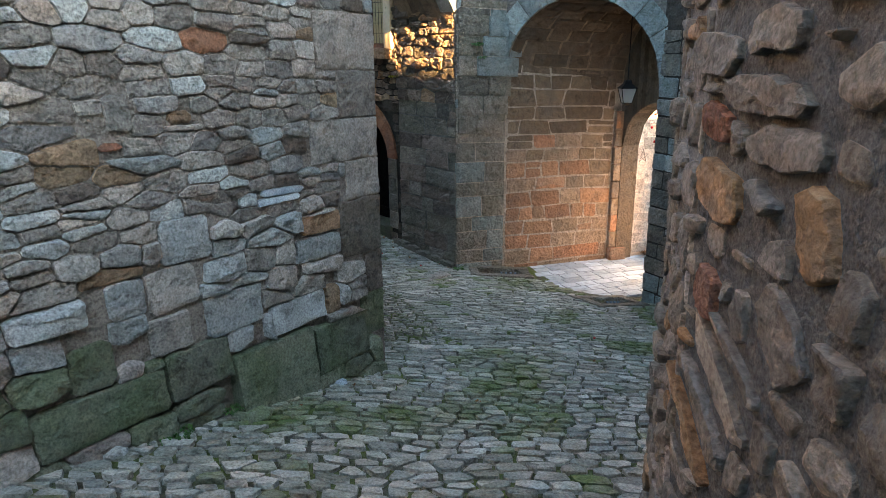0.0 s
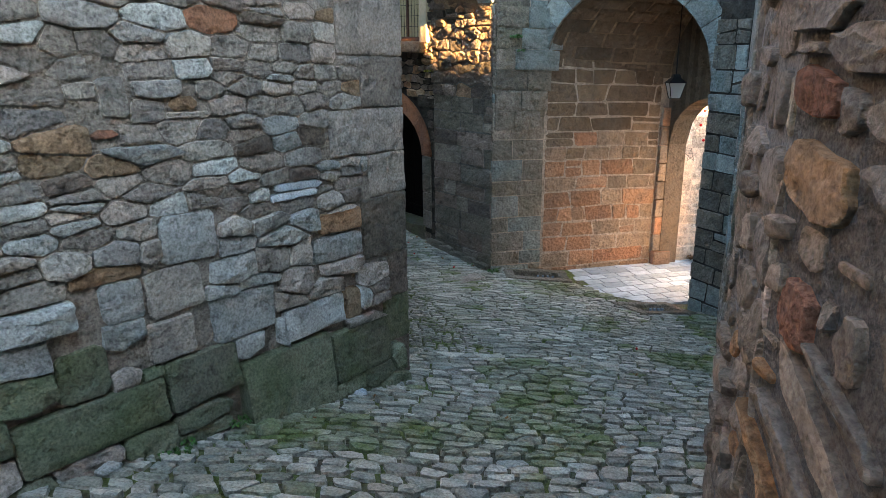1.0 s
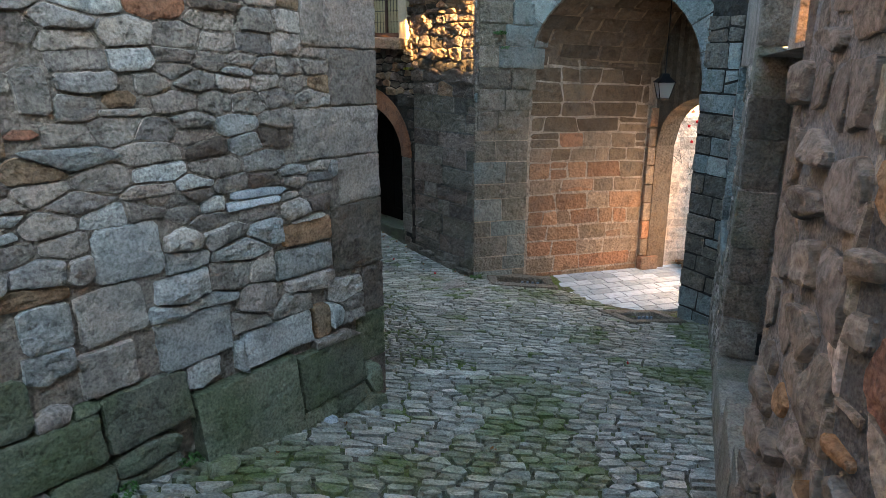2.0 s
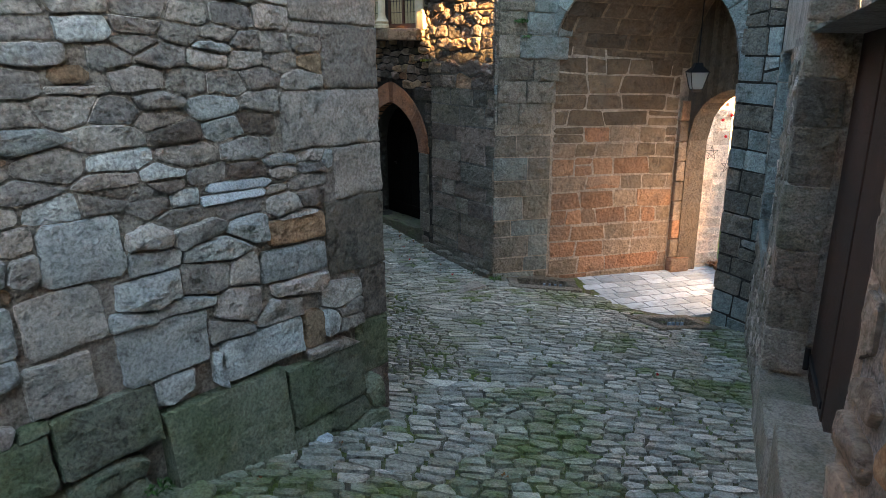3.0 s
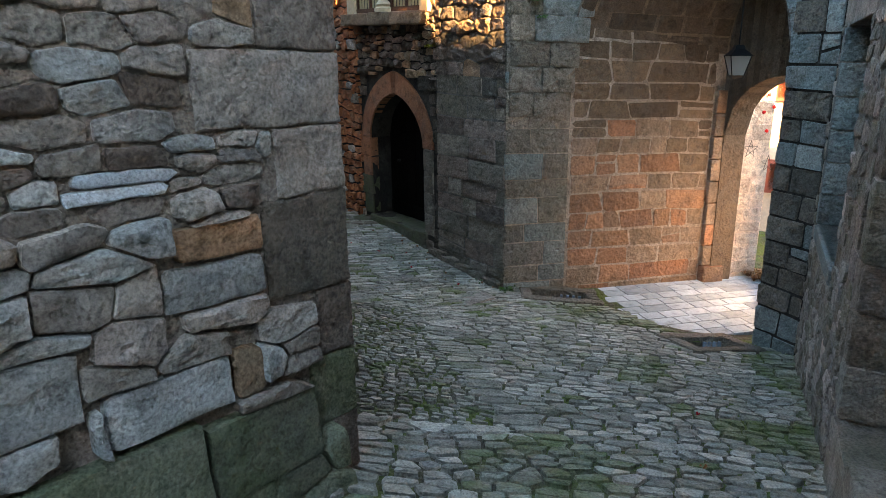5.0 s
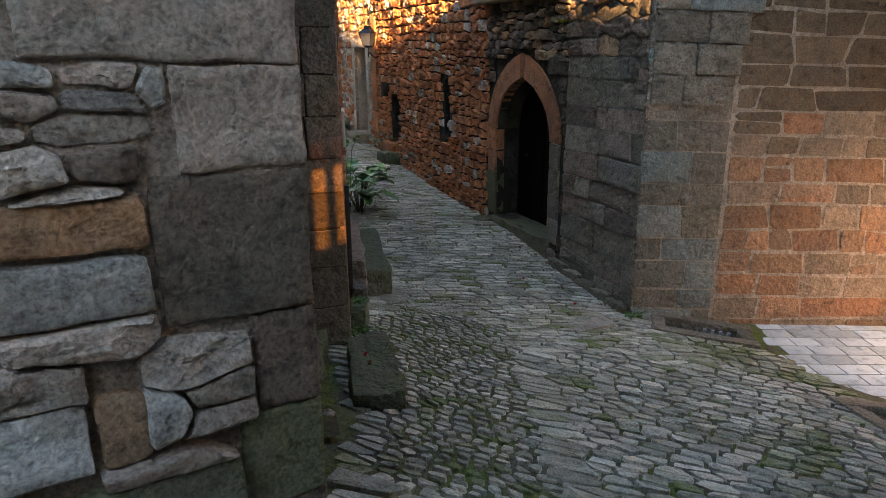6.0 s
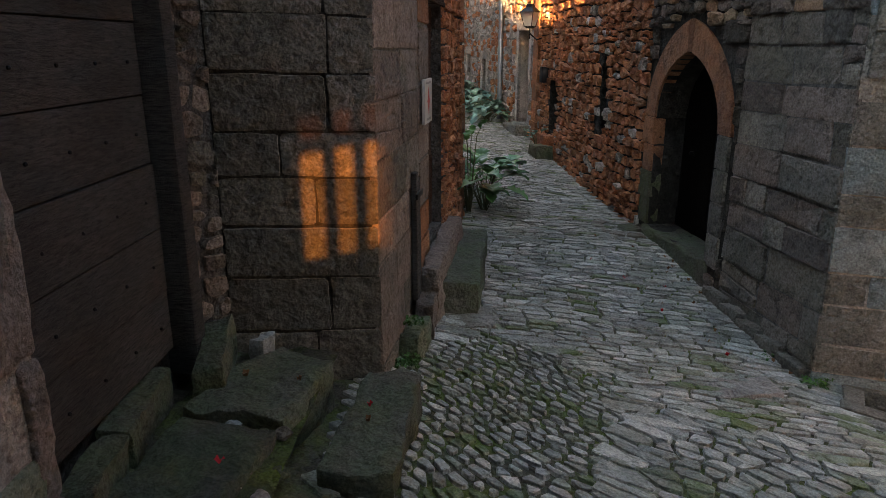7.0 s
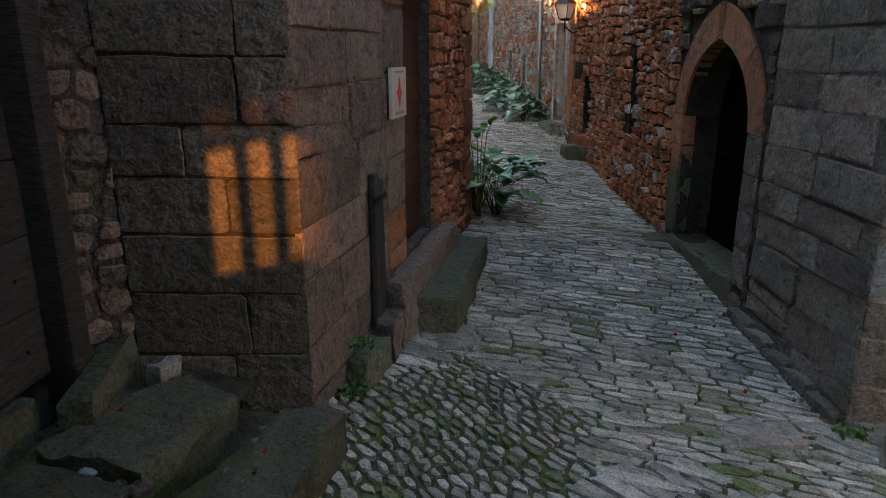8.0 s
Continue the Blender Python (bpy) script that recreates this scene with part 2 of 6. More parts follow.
def broken_stone(P, pts, depth, bevel, rng, rough=0.3, root=0.03):
    """A stone with a broken, uneven face and a ragged outline, for walls that the camera passes closely."""
    dense = []
    for i, p in enumerate(pts):
        q = pts[(i + 1) % len(pts)]
        n = max(1, min(5, round(math.hypot(q[0] - p[0], q[1] - p[1]) / 0.04)))
        dense += [(p[0] + (q[0] - p[0]) * k / n, p[1] + (q[1] - p[1]) * k / n) for k in range(n)]
    n = len(dense)
    cu, cz = sum(p[0] for p in dense) / n, sum(p[1] for p in dense) / n
    hu = max(0.01, max(abs(p[0] - cu) for p in dense))
    hz = max(0.01, max(abs(p[1] - cz) for p in dense))
    seed, tu, tz = rng.uniform(0, 50), rng.uniform(-0.5, 0.5) * rough * depth / hu, rng.uniform(-0.7, 0.5) * rough * depth / hz
    v, f = [], []
    for inset, keep, d in ((0.0, 1.0, -root), (0.0, 1.0, depth * 0.55), (bevel * 0.5, 1.0, depth * 0.88), (bevel * 1.2, 0.94, depth), (0.0, 0.64, depth * 1.04), (0.0, 0.30, depth * 1.06)):
        su, sz = keep * max(0.35, 1 - inset / hu), keep * max(0.35, 1 - inset / hz)
        for u, z in dense:
            a, b = cu + (u - cu) * su, cz + (z - cz) * sz
            if d > 0:
                a += 0.009 * noise.noise(Vector((a * 16, b * 16, seed)))
                b += 0.009 * noise.noise(Vector((a * 16, b * 16, seed + 7)))
                e = rough * (1.1 * noise.noise(Vector((a * 8, b * 11, seed))) + 0.7 * noise.noise(Vector((a * 21, b * 26, seed))))
                v.append(P(a, b, d * (1 + e) + tu * (a - cu) + tz * (b - cz)))
            else:
                v.append(P(a, b, d))
    v.append(P(cu, cz, depth * 1.08))
    for r in range(5):
        for i in range(n):
            j = (i + 1) % n
            f.append((r * n + i, r * n + j, r * n + n + j, r * n + n + i))
    for i in range(n):
        f.append((5 * n + i, 5 * n + (i + 1) % n, 6 * n))
    return v, f


def boulder(P, pts, depth, seed, root=0.05, rings=5):
    """A rough broken stone: a finer shell than stone_geometry gives, for those that the camera nearly touches."""
    dense = []
    for i, p in enumerate(pts):
        q = pts[(i + 1) % len(pts)]
        dense += [(p[0] + (q[0] - p[0]) * k / 3, p[1] + (q[1] - p[1]) * k / 3) for k in range(3)]
    n = len(dense)
    cu, cz = sum(p[0] for p in dense) / n, sum(p[1] for p in dense) / n
    v, f = [], []
    for r in range(rings):
        k = (1.0, 0.985, 0.93, 0.64, 0.32)[r]
        d = (-root, depth * 0.72, depth * 0.95, depth, depth * 1.02)[r]
        for u, z in dense:
            uu, zz = cu + (u - cu) * k, cz + (z - cz) * k
            e = noise.noise(Vector((uu * 9, zz * 17, seed))) + 0.7 * noise.noise(Vector((uu * 30, zz * 30, seed)))
            uu += 0.012 * noise.noise(Vector((uu * 22, zz * 22, seed + 5)))
            zz += 0.012 * noise.noise(Vector((uu * 22, zz * 22, seed + 9)))
            v.append(P(uu, zz, d if r == 0 else d * (1 + 0.42 * e)))
    v.append(P(cu, cz, depth * 1.05))
    for r in range(rings - 1):
        for i in range(n):
            j = (i + 1) % n
            f.append((r * n + i, r * n + j, r * n + n + j, r * n + n + i))
    for i in range(n):
        f.append(((rings - 1) * n + i, (rings - 1) * n + (i + 1) % n, rings * n))
    return v, f


def cell_outline(u0, u1, z00, z01, z10, z11, gap, cut, rng, wob, lean0=0.0, lean1=0.0):
    """Eight points of a stone in the cell between two courses."""
    w = u1 - u0
    c = min(cut * rng.uniform(0.4, 1.6), w * 0.3)
    hl, hr = max(0.01, z10 - z00), max(0.01, z11 - z01)
    cl, cr = min(cut * rng.uniform(0.4, 1.6), hl * 0.32), min(cut * rng.uniform(0.4, 1.6), hr * 0.32)
    g = gap / 2
    q = [(u0 + lean0 + g + c, z00 + g), (u1 + lean1 - g - c, z01 + g), (u1 + lean1 * 0.6 - g, z01 + g + cr), (u1 - lean1 * 0.6 - g, z11 - g - cr),
         (u1 - lean1 - g - c, z11 - g), (u0 - lean0 + g + c, z10 - g), (u0 - lean0 * 0.6 + g, z10 - g - cl), (u0 + lean0 * 0.6 + g, z00 + g + cl)]
    return [(a + rng.uniform(-wob, wob), b + rng.uniform(-wob, wob)) for a, b in q]


def emit(cells, parent, piece, limit, rest="rubble_rest"):
    """Links stones: the first ones singly, the others joined."""
    for v, f, m in cells[:limit]:
        me = bpy.data.meshes.new(piece)
        me.from_pydata([tuple(p) for p in v], [], f)
        me.shade_smooth()
        me.set_sharp_from_angle(angle=radians(30))
        me.materials.append(m)
        ob = new(piece, me)
        ob.parent = parent
    more = cells[limit:]
    if more:
        mats = list(dict.fromkeys(c[2] for c in more))
        vs, fs, mi = [], [], []
        for v, f, m in more:
            o = len(vs)
            vs += [tuple(p) for p in v]
            fs += [tuple(i + o for i in q) for q in f]
            mi += [mats.index(m)] * len(f)
        me = bpy.data.meshes.new(rest)
        me.from_pydata(vs, [], fs)
        for m in mats:
            me.materials.append(m)
        me.polygons.foreach_set("material_index", mi)
        me.shade_smooth()
        me.set_sharp_from_angle(angle=radians(30))
        ob = new(rest, me)
        ob.parent = parent
        ob["kind"] = "stuff"


def masonry(parent, A, B, u0, u1, z0, z1, course, length, proud, pick, seed, gap=0.012, cut=0.012, wob=0.005, wave=0.02, bevel=0.007, slope=0.0, holes=(), batter=0.0, limit=300, rough=0.3, piece="stone", grounded=True, near=None, lean=0.25, extra=(), shape=stone_geometry):
    """Courses of stones on a plane. pick(u, z, rng) gives a stone's material. extra: single stones (u0, u1, top, bottom, material, proud)."""
    rng = random.Random(seed)
    base = face_plane(A, B)

    def P(u, z, d=0.0):
        return base(u, z, d + batter * max(0.0, -z))

    def line(k, u):
        return zs[k] + slope * (u - u0) + wave * noise.noise(Vector((u * 1.3, k * 0.35 + seed, 0.3))) + 0.35 * wave * noise.noise(Vector((u * 4.1, k * 1.7 + seed, 0.9)))
    zs = [z0 - max(0.0, slope * (u1 - u0)) - 0.05]
    while zs[-1] < z1 + 0.1 + abs(slope) * (u1 - u0):
        zs.append(zs[-1] + rng.uniform(*course))
    cells = []
    for e in extra:
        pts = cell_outline(e[0], e[1], e[3], e[3], e[2], e[2], gap * 0.6, cut * 1.3, rng, wob * 1.6)
        v, f = stone_geometry(P, pts, e[5], bevel * 1.3, rng, rough=rough, root=0.03 + batter)
        cells.append((v, f, e[4], ((e[0] + e[1]) / 2, (e[2] + e[3]) / 2)))
    blocked = list(holes) + [(e[0] - 0.005, e[1] + 0.005, e[3] - 0.005, e[2] + 0.005, 0.0, False) for e in extra]

    def free(a, b, lo, hi):
        us = [a + 0.012 + (b - a - 0.024) * i / 3 for i in range(4)]
        vs = [lo + 0.012 + (hi - lo - 0.024) * i / 3 for i in range(4)]
        return not any(inside(o, x, z) for o in blocked for x in us for z in vs)
    for k in range(len(zs) - 1):
        u = u0 - rng.uniform(0, length[0]) * 0.5
        l0 = 0.0
        while u < u1:
            h = zs[k + 1] - zs[k]
            long = rng.uniform(*length)
            if rng.random() < 0.2:
                long *= 1.6
            e = u + long * (0.7 + 0.5 * min(1.5, h / max(1e-3, course[1])))
            a, b = max(u, u0), min(e, u1)
            if u1 - b < length[0] * 0.4:
                b = e = u1
            u = e
            l1 = 0.0 if b >= u1 else rng.uniform(-lean, lean) * h
            a0, l0 = l0, l1
            if b - a < 0.03:
                continue
            lo0, lo1, hi0, hi1 = line(k, a), line(k, b), line(k + 1, a), line(k + 1, b)
            c = ((a + b) / 2, (lo0 + lo1 + hi0 + hi1) / 4)
            if c[1] > z1 or c[1] < z0 - 0.04:
                continue
            w = P(*c)
            if grounded and min(hi0, hi1) < bed(w.x, w.y) + 0.01:
                continue
            split = [(a, b, lo0, lo1, hi0, hi1)]
            if not free(a, b, min(lo0, lo1), max(hi0, hi1)):
                m = (a + b) / 2
                z2a, z2b = (lo0 + hi0) / 2, (lo1 + hi1) / 2
                split = [q for q in ((a, m, lo0, (lo0 + lo1) / 2, hi0, (hi0 + hi1) / 2), (m, b, (lo0 + lo1) / 2, lo1, (hi0 + hi1) / 2, hi1)) if q[1] - q[0] > 0.04 and free(q[0], q[1], min(q[2], q[3]), max(q[4], q[5]))]
                if not split:
                    split = [q for q in ((a, b, lo0, lo1, z2a, z2b), (a, b, z2a, z2b, hi0, hi1)) if q[4] - q[2] > 0.03 and free(q[0], q[1], min(q[2], q[3]), max(q[4], q[5]))]
                a0 = l1 = 0.0
            elif h > course[1] * 0.75 and rng.random() < 0.22 and b - a < length[1]:
                s0, s1 = lo0 + (hi0 - lo0) * rng.uniform(0.35, 0.65), lo1 + (hi1 - lo1) * rng.uniform(0.35, 0.65)
                split = [(a, b, lo0, lo1, s0, s1), (a, b, s0, s1, hi0, hi1)]
                a0 = l1 = 0.0
            for q in split:
                pts = cell_outline(*q, gap * rng.uniform(0.5, 1.7), cut, rng, wob, a0, l1)
                v, f = shape(P, pts, rng.uniform(*proud), bevel * rng.uniform(0.7, 1.5), rng, rough=rough, root=0.03 + batter)
                cells.append((v, f, pick(c[0], c[1], rng), c))
    if near:
        cells.sort(key=lambda q: (q[3][0] - near[0]) ** 2 + (q[3][1] - near[1]) ** 2)
    emit([q[:3] for q in cells], parent, piece, limit)


def chamfer(poly, cut, rng):
    out = []
    n = len(poly)
    for i in range(n):
        p, a, b = poly[i], poly[i - 1], poly[(i + 1) % n]
        for q in (a, b):
            l = math.hypot(q[0] - p[0], q[1] - p[1])
            if l > 1e-4:
                k = min(cut * rng.uniform(0.5, 1.5), 0.35 * l) / l
                out.append((p[0] + (q[0] - p[0]) * k, p[1] + (q[1] - p[1]) * k))
    return out


def clip(poly, nx, nz, c):
    """The part of a polygon with nx * u + nz * z <= c."""
    out = []
    for i in range(len(poly)):
        p, q = poly[i], poly[(i + 1) % len(poly)]
        dp, dq = nx * p[0] + nz * p[1] - c, nx * q[0] + nz * q[1] - c
        if dp <= 0:
            out.append(p)
        if (dp < 0 < dq) or (dq < 0 < dp):
            k = dp / (dp - dq)
            out.append((p[0] + (q[0] - p[0]) * k, p[1] + (q[1] - p[1]) * k))
    return out


def voronoi(seeds, ax, az, gap, rng):
    """Irregular cells round the seeds, ax wide and az high, parted by the joint gap."""
    grid = {}
    sc = [(u / ax, z / az) for u, z in seeds]
    for i, (x, y) in enumerate(sc):
        grid.setdefault((math.floor(x / 1.5), math.floor(y / 1.5)), []).append(i)
    cells = []
    for i, (x, y) in enumerate(sc):
        gx0, gy0 = math.floor(x / 1.5), math.floor(y / 1.5)
        near = [j for a in (-1, 0, 1) for b in (-1, 0, 1) for j in grid.get((gx0 + a, gy0 + b), ()) if j != i]
        poly = [(x - 1.15, y - 0.8), (x + 1.15, y - 0.8), (x + 1.15, y + 0.8), (x - 1.15, y + 0.8)]
        g = gap * rng.uniform(0.35, 0.75)
        for j in near:
            dx, dy = sc[j][0] - x, sc[j][1] - y
            l = math.hypot(dx, dy)
            if 1e-6 < l < 2.6:
                nx, ny = dx / l, dy / l
                poly = clip(poly, nx, ny, nx * x + ny * y + l / 2 - g * math.hypot(nx / ax, ny / az))
                if len(poly) < 3:
                    break
        cells.append([(a * ax, b * az) for a, b in poly])
    return cells


def rubble(parent, A, B, u0, u1, z0, z1, course, length, proud, pick, seed, gap=0.014, holes=(), batter=0.0, limit=300, near=None, extra=(), shape=stone_geometry, rough=0.4):
    """Roughly coursed rubble. course and length: ranges, or functions of z that give them."""
    rng = random.Random(seed)
    base = face_plane(A, B)

    def P(u, z, d=0.0):
        return base(u, z, d + batter * max(0.0, -z))
    cells = []
    for e in extra:
        pts = cell_outline(e[0], e[1], e[3], e[3], e[2], e[2], gap * 0.5, 0.022, rng, 0.010)
        v, f = shape(P, pts, e[5], 0.008, rng, rough=0.25, root=0.03 + batter)
        cells.append((v, f, e[4], ((e[0] + e[1]) / 2, (e[2] + e[3]) / 2)))
    blocked = list(holes) + [(e[0], e[1], e[3], e[2], 0.0, False) for e in extra]
    rects = [o for o in blocked if not o[4]]
    arches = [o for o in blocked if o[4]]
    groups = {}
    z = z0
    while z < z1:
        cr, ln = (course(z), length(z)) if callable(course) else (course, length)
        h = rng.uniform(*cr)
        u = u0 - rng.uniform(0, ln[0])
        while u < u1:
            l = rng.uniform(*ln) * (1.7 if rng.random() < 0.15 else 1.0)
            zz = z + h / 2 + rng.uniform(-0.14, 0.14) * h + 0.05 * noise.noise(Vector((u * 0.9, z * 2, seed)))
            groups.setdefault((cr, ln), []).append((u + l / 2, zz))
            if l < ln[1] * 0.7 and rng.random() < 0.25:
                groups[(cr, ln)][-1] = (u + l / 2, zz - h * 0.27)
                groups[(cr, ln)].append((u + l / 2 + rng.uniform(-0.02, 0.02), zz + h * 0.27))
            u += l
        z += h
    tops = sorted(groups, key=lambda k: min(q[1] for q in groups[k]))
    for k, (cr, ln) in enumerate(tops):
        seeds = groups[(cr, ln)]
        others = [q for t in tops if t != (cr, ln) for q in groups[t]]
        for c, poly in zip(seeds, voronoi(seeds + others, sum(ln) / 2, sum(cr) / 2, gap, rng)):
            for nx, nz, lim in ((1, 0, u1), (-1, 0, -u0), (0, 1, z1), (0, -1, -z0)):
                poly = clip(poly, nx, nz, lim) if len(poly) > 2 else poly
            for o in rects:
                if len(poly) < 3:
                    break
                if max(p[0] for p in poly) > o[0] and min(p[0] for p in poly) < o[1] and max(p[1] for p in poly) > o[2] and min(p[1] for p in poly) < o[3]:
                    side = max(((o[0] - c[0]), 1, 0, o[0]), ((c[0] - o[1]), -1, 0, -o[1]), ((o[2] - c[1]), 0, 1, o[2]), ((c[1] - o[3]), 0, -1, -o[3]))
                    poly = clip(poly, side[1], side[2], side[3] - gap * 0.4) if side[0] > -0.03 else []
            if len(poly) < 3 or any(inside(o, *p) for o in arches for p in poly + [c]):
                continue
            if max(p[0] for p in poly) - min(p[0] for p in poly) < 0.03 or max(p[1] for p in poly) - min(p[1] for p in poly) < 0.02:
                continue
            w = P(*c)
            if max(p[1] for p in poly) < bed(w.x, w.y) + 0.01:
                continue
            pts = chamfer(poly, 0.009, rng)
            v, f = shape(P, pts, rng.uniform(*(proud(c[1]) if callable(proud) else proud)), 0.007 * rng.uniform(0.7, 1.5), rng, rough=rough, root=0.03 + batter)
            cells.append((v, f, pick(c[0], c[1], rng), c))
    if near:
        cells.sort(key=lambda q: (q[3][0] - near[0]) ** 2 + (q[3][1] - near[1]) ** 2)
    emit([q[:3] for q in cells], parent, "stone", limit)


def weighted(*pairs):
    mats, ws = [p[0] for p in pairs], [p[1] for p in pairs]
    return lambda u, z, rng: rng.choices(mats, ws)[0]


# ---- ground ----
def spread(lo, hi, step, far):
    n = round((hi - lo) / step)
    inner = [lo + (hi - lo) * i / n for i in range(n + 1)]
    out = [step * 2.0 ** k for k in range(1, 14)]
    return [lo - q for q in reversed(out) if q < far] + inner + [hi + q for q in out if q < far]


def in_rect(x, y, r):
    cx, cy, ang, hl, hw = r
    dx, dy = x - cx, y - cy
    a, b = dx * math.cos(ang) + dy * math.sin(ang), -dx * math.sin(ang) + dy * math.cos(ang)
    return abs(a) < hl and abs(b) < hw


PITS = [(0.98, 10.03, math.atan2(0.1, 0.8), 0.36, 0.13), (2.47, 8.70, math.atan2(0.25, 0.55), 0.30, 0.17)]
gx, gy = spread(-14, 9, 0.2, 700), spread(-4, 26, 0.2, 700)
verts = [(x, y, gz(x, y) - 0.012 + 0.012 * noise.noise(Vector((x * 2, y * 2, 0)))) for y in gy for x in gx]
nx = len(gx)
faces = []
for j in range(len(gy) - 1):
    for i in range(nx - 1):
        cx, cy = (gx[i] + gx[i + 1]) / 2, (gy[j] + gy[j + 1]) / 2
        if not any(in_rect(cx, cy, (r[0], r[1], r[2], r[3] + 0.02, r[4] + 0.04)) for r in PITS):
            faces.append((j * nx + i, j * nx + i + 1, (j + 1) * nx + i + 1, (j + 1) * nx + i))
me = bpy.data.meshes.new("ground")
me.from_pydata(verts, [], faces)
me.shade_smooth()
me.materials.append(EARTH)
ground = tagged(new("ground", me), "sloping lane ground of dark earth and moss between cobbles", "ground", kind="structure")

# ---- walls ----
C0, C1, C2 = (-4.97, -1.55), (-0.45, 5.05), (-0.65, 5.34)
LP = face_plane(C0, C1)
L_LEN = LP.length
left_wall = wall("wall_left", C0, C1, -2.5, 4.2, 0.5, MORTAR, "old rubble stone house wall with smeared lime mortar")
left_end = wall("wall_left_end", C1, C2, -2.5, 4.2, 0.3, MORTAR, "dressed stone end of the rubble house wall")
D0 = (C2[0] - 0.825 * 0.62, C2[1] - 0.565 * 0.62)
left_jamb = wall("wall_door_jamb", C2, D0, -2.5, 4.2, 0.3, MORTAR, "stone jamb of the recessed doorway")
D1, IN, HC = (-2.27, 6.56), (-2.26, 6.87), (-1.67, 7.466)
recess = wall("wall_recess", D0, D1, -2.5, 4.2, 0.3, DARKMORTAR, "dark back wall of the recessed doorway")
inner = wall("wall_recess_side", D1, IN, -2.5, 4.4, 0.4, GREYMORTAR, "rough rubble side of the recess")
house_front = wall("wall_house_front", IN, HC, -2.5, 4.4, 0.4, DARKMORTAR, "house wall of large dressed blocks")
HF = (-3.72, 11.12)
HD = (1.75, 2.50, -1.00, 0.92, 0.0, False)
HP = face_plane(HC, HF)
house_side = wall("wall_house_side", HC, HF, -2.5, 4.4, 0.45, GREYMORTAR, "house wall along the lane with a doorway", [HD])
# raised out of view to block the sun from the lane's end wall
house_back = wall("wall_house_back", HF, (-10.5, 14.2), -2.5, 9.0, 0.4, MORTAR, "rubble wall beyond the house corner")
DOOR_A, DOOR_B, K0 = (-5.95, 16.75), (-0.66, 10.97), (0.27, 10.03)
DP = face_plane(DOOR_A, DOOR_B)
DL = DP.length
UB = DL - 0.21                                   # right side of the pointed doorway
PD = (UB - 1.54, UB - 0.10, -1.33, -0.10, 0.72, True)
SLIT = (UB - 3.50, UB - 3.27, -0.55, 0.38, 0.14, False)
LOW = (1.25, 1.80, -0.85, 0.05, 0.0, False)
WIN = (UB - 1.75, UB + 0.02, 1.72, 2.9, 0.0, False)
door_wall = wall("wall_pointed_door", DOOR_A, DOOR_B, -2.5, 4.4, 0.5, DARKMORTAR, "rubble house wall with a pointed doorway and a slit", [LOW, SLIT, (PD[0], PD[1], PD[2], PD[3], PD[4], True)])
BP = face_plane(DOOR_B, K0)
butt = wall("wall_buttress", DOOR_B, K0, -2.5, 4.4, 0.5, GREYMORTAR, "dressed stone buttress face beside the archway")
FW_A = (-15.85, 26.02)
FP = face_plane(FW_A, DOOR_A)
FL = FP.length
FD1 = (FL - 1.20, FL - 0.42, -0.97, 0.95, 0.0, False)
FD2 = (FL - 4.75, FL - 4.25, -0.85, 0.28, 0.0, False)
FD3 = (FL - 6.75, FL - 6.15, -0.80, 0.38, 0.0, False)
FD4 = (FL - 10.9, FL - 10.1, -0.75, 0.95, 0.0, False)
far_wall = wall("wall_far", FW_A, DOOR_A, -2.5, 4.4, 0.5, MORTAR, "rubble house wall with doorways at the lane's far end", [FD1, FD2, FD3, FD4])
lane_end = wall("wall_lane_end", (-10.5, 14.2), FW_A, -2.5, 6.0, 0.4, MORTAR, "plain rubble wall closing the far lane")
TEND = (3.30, 11.33)
TP = face_plane(K0, TEND)
tunnel_left = wall("wall_tunnel_left", K0, TEND, -2.5, 5.0, 0.5, TUNNELMORTAR, "passage wall of large warm stone blocks with pale joints")
JR, AL, RW1 = (3.01, 9.00), (1.05, 10.36), (3.27, 8.56)
FA = face_plane(AL, JR)
ARCH = (-0.02, FA.length, -2.5, 1.30, 1.20, False)
bm = bmesh.new()
for i in range(24):
    a, b = ARCH[0] + (ARCH[1] - ARCH[0]) * i / 24, ARCH[0] + (ARCH[1] - ARCH[0]) * (i + 1) / 24
    prism(bm, FA, [(a, arch_height(ARCH, a)), (b, arch_height(ARCH, b)), (b, 5.0), (a, 5.0)], -0.5, 0)
arch_wall = tagged(part("wall_arch", bm, GREYMORTAR), "stone wall over the archway of the covered passage", "wall", kind="structure")
arch_pier = wall("wall_arch_pier", JR, RW1, -2.5, 5.0, 0.6, DARKMORTAR, "stone pier of the archway")
# covered passage: right side, vault and far arch
PF, PG = (3.12, 11.25), (4.00, 9.25)
tunnel_right = wall("wall_tunnel_right", (4.15, 9.35), (3.30, 8.80), -2.5, 5.0, 0.4, MORTAR, "right side wall of the covered passage")
GP = face_plane(PF, PG)
FARARCH = (0.08, 2.05, -2.5, 0.25, 0.80, False)
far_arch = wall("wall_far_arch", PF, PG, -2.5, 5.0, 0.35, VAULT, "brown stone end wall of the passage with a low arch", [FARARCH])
bm = bmesh.new()
rng = random.Random(61)


def vault_point(k, t, d=0.0):
    """On the vault: k across from the left springing to the right, t from the front to the far arch."""
    u = ARCH[0] + (ARCH[1] - ARCH[0]) * (1 - math.cos(math.pi * k)) / 2
    a = FA(u, arch_height(ARCH, u) + 0.02 - d, -0.02)
    h = math.sin(math.pi * k)
    b = GP(2.2 * (1 - math.cos(math.pi * k)) / 2, 1.30 + 1.22 * h - d, 0.0)
    return a.lerp(b, t)


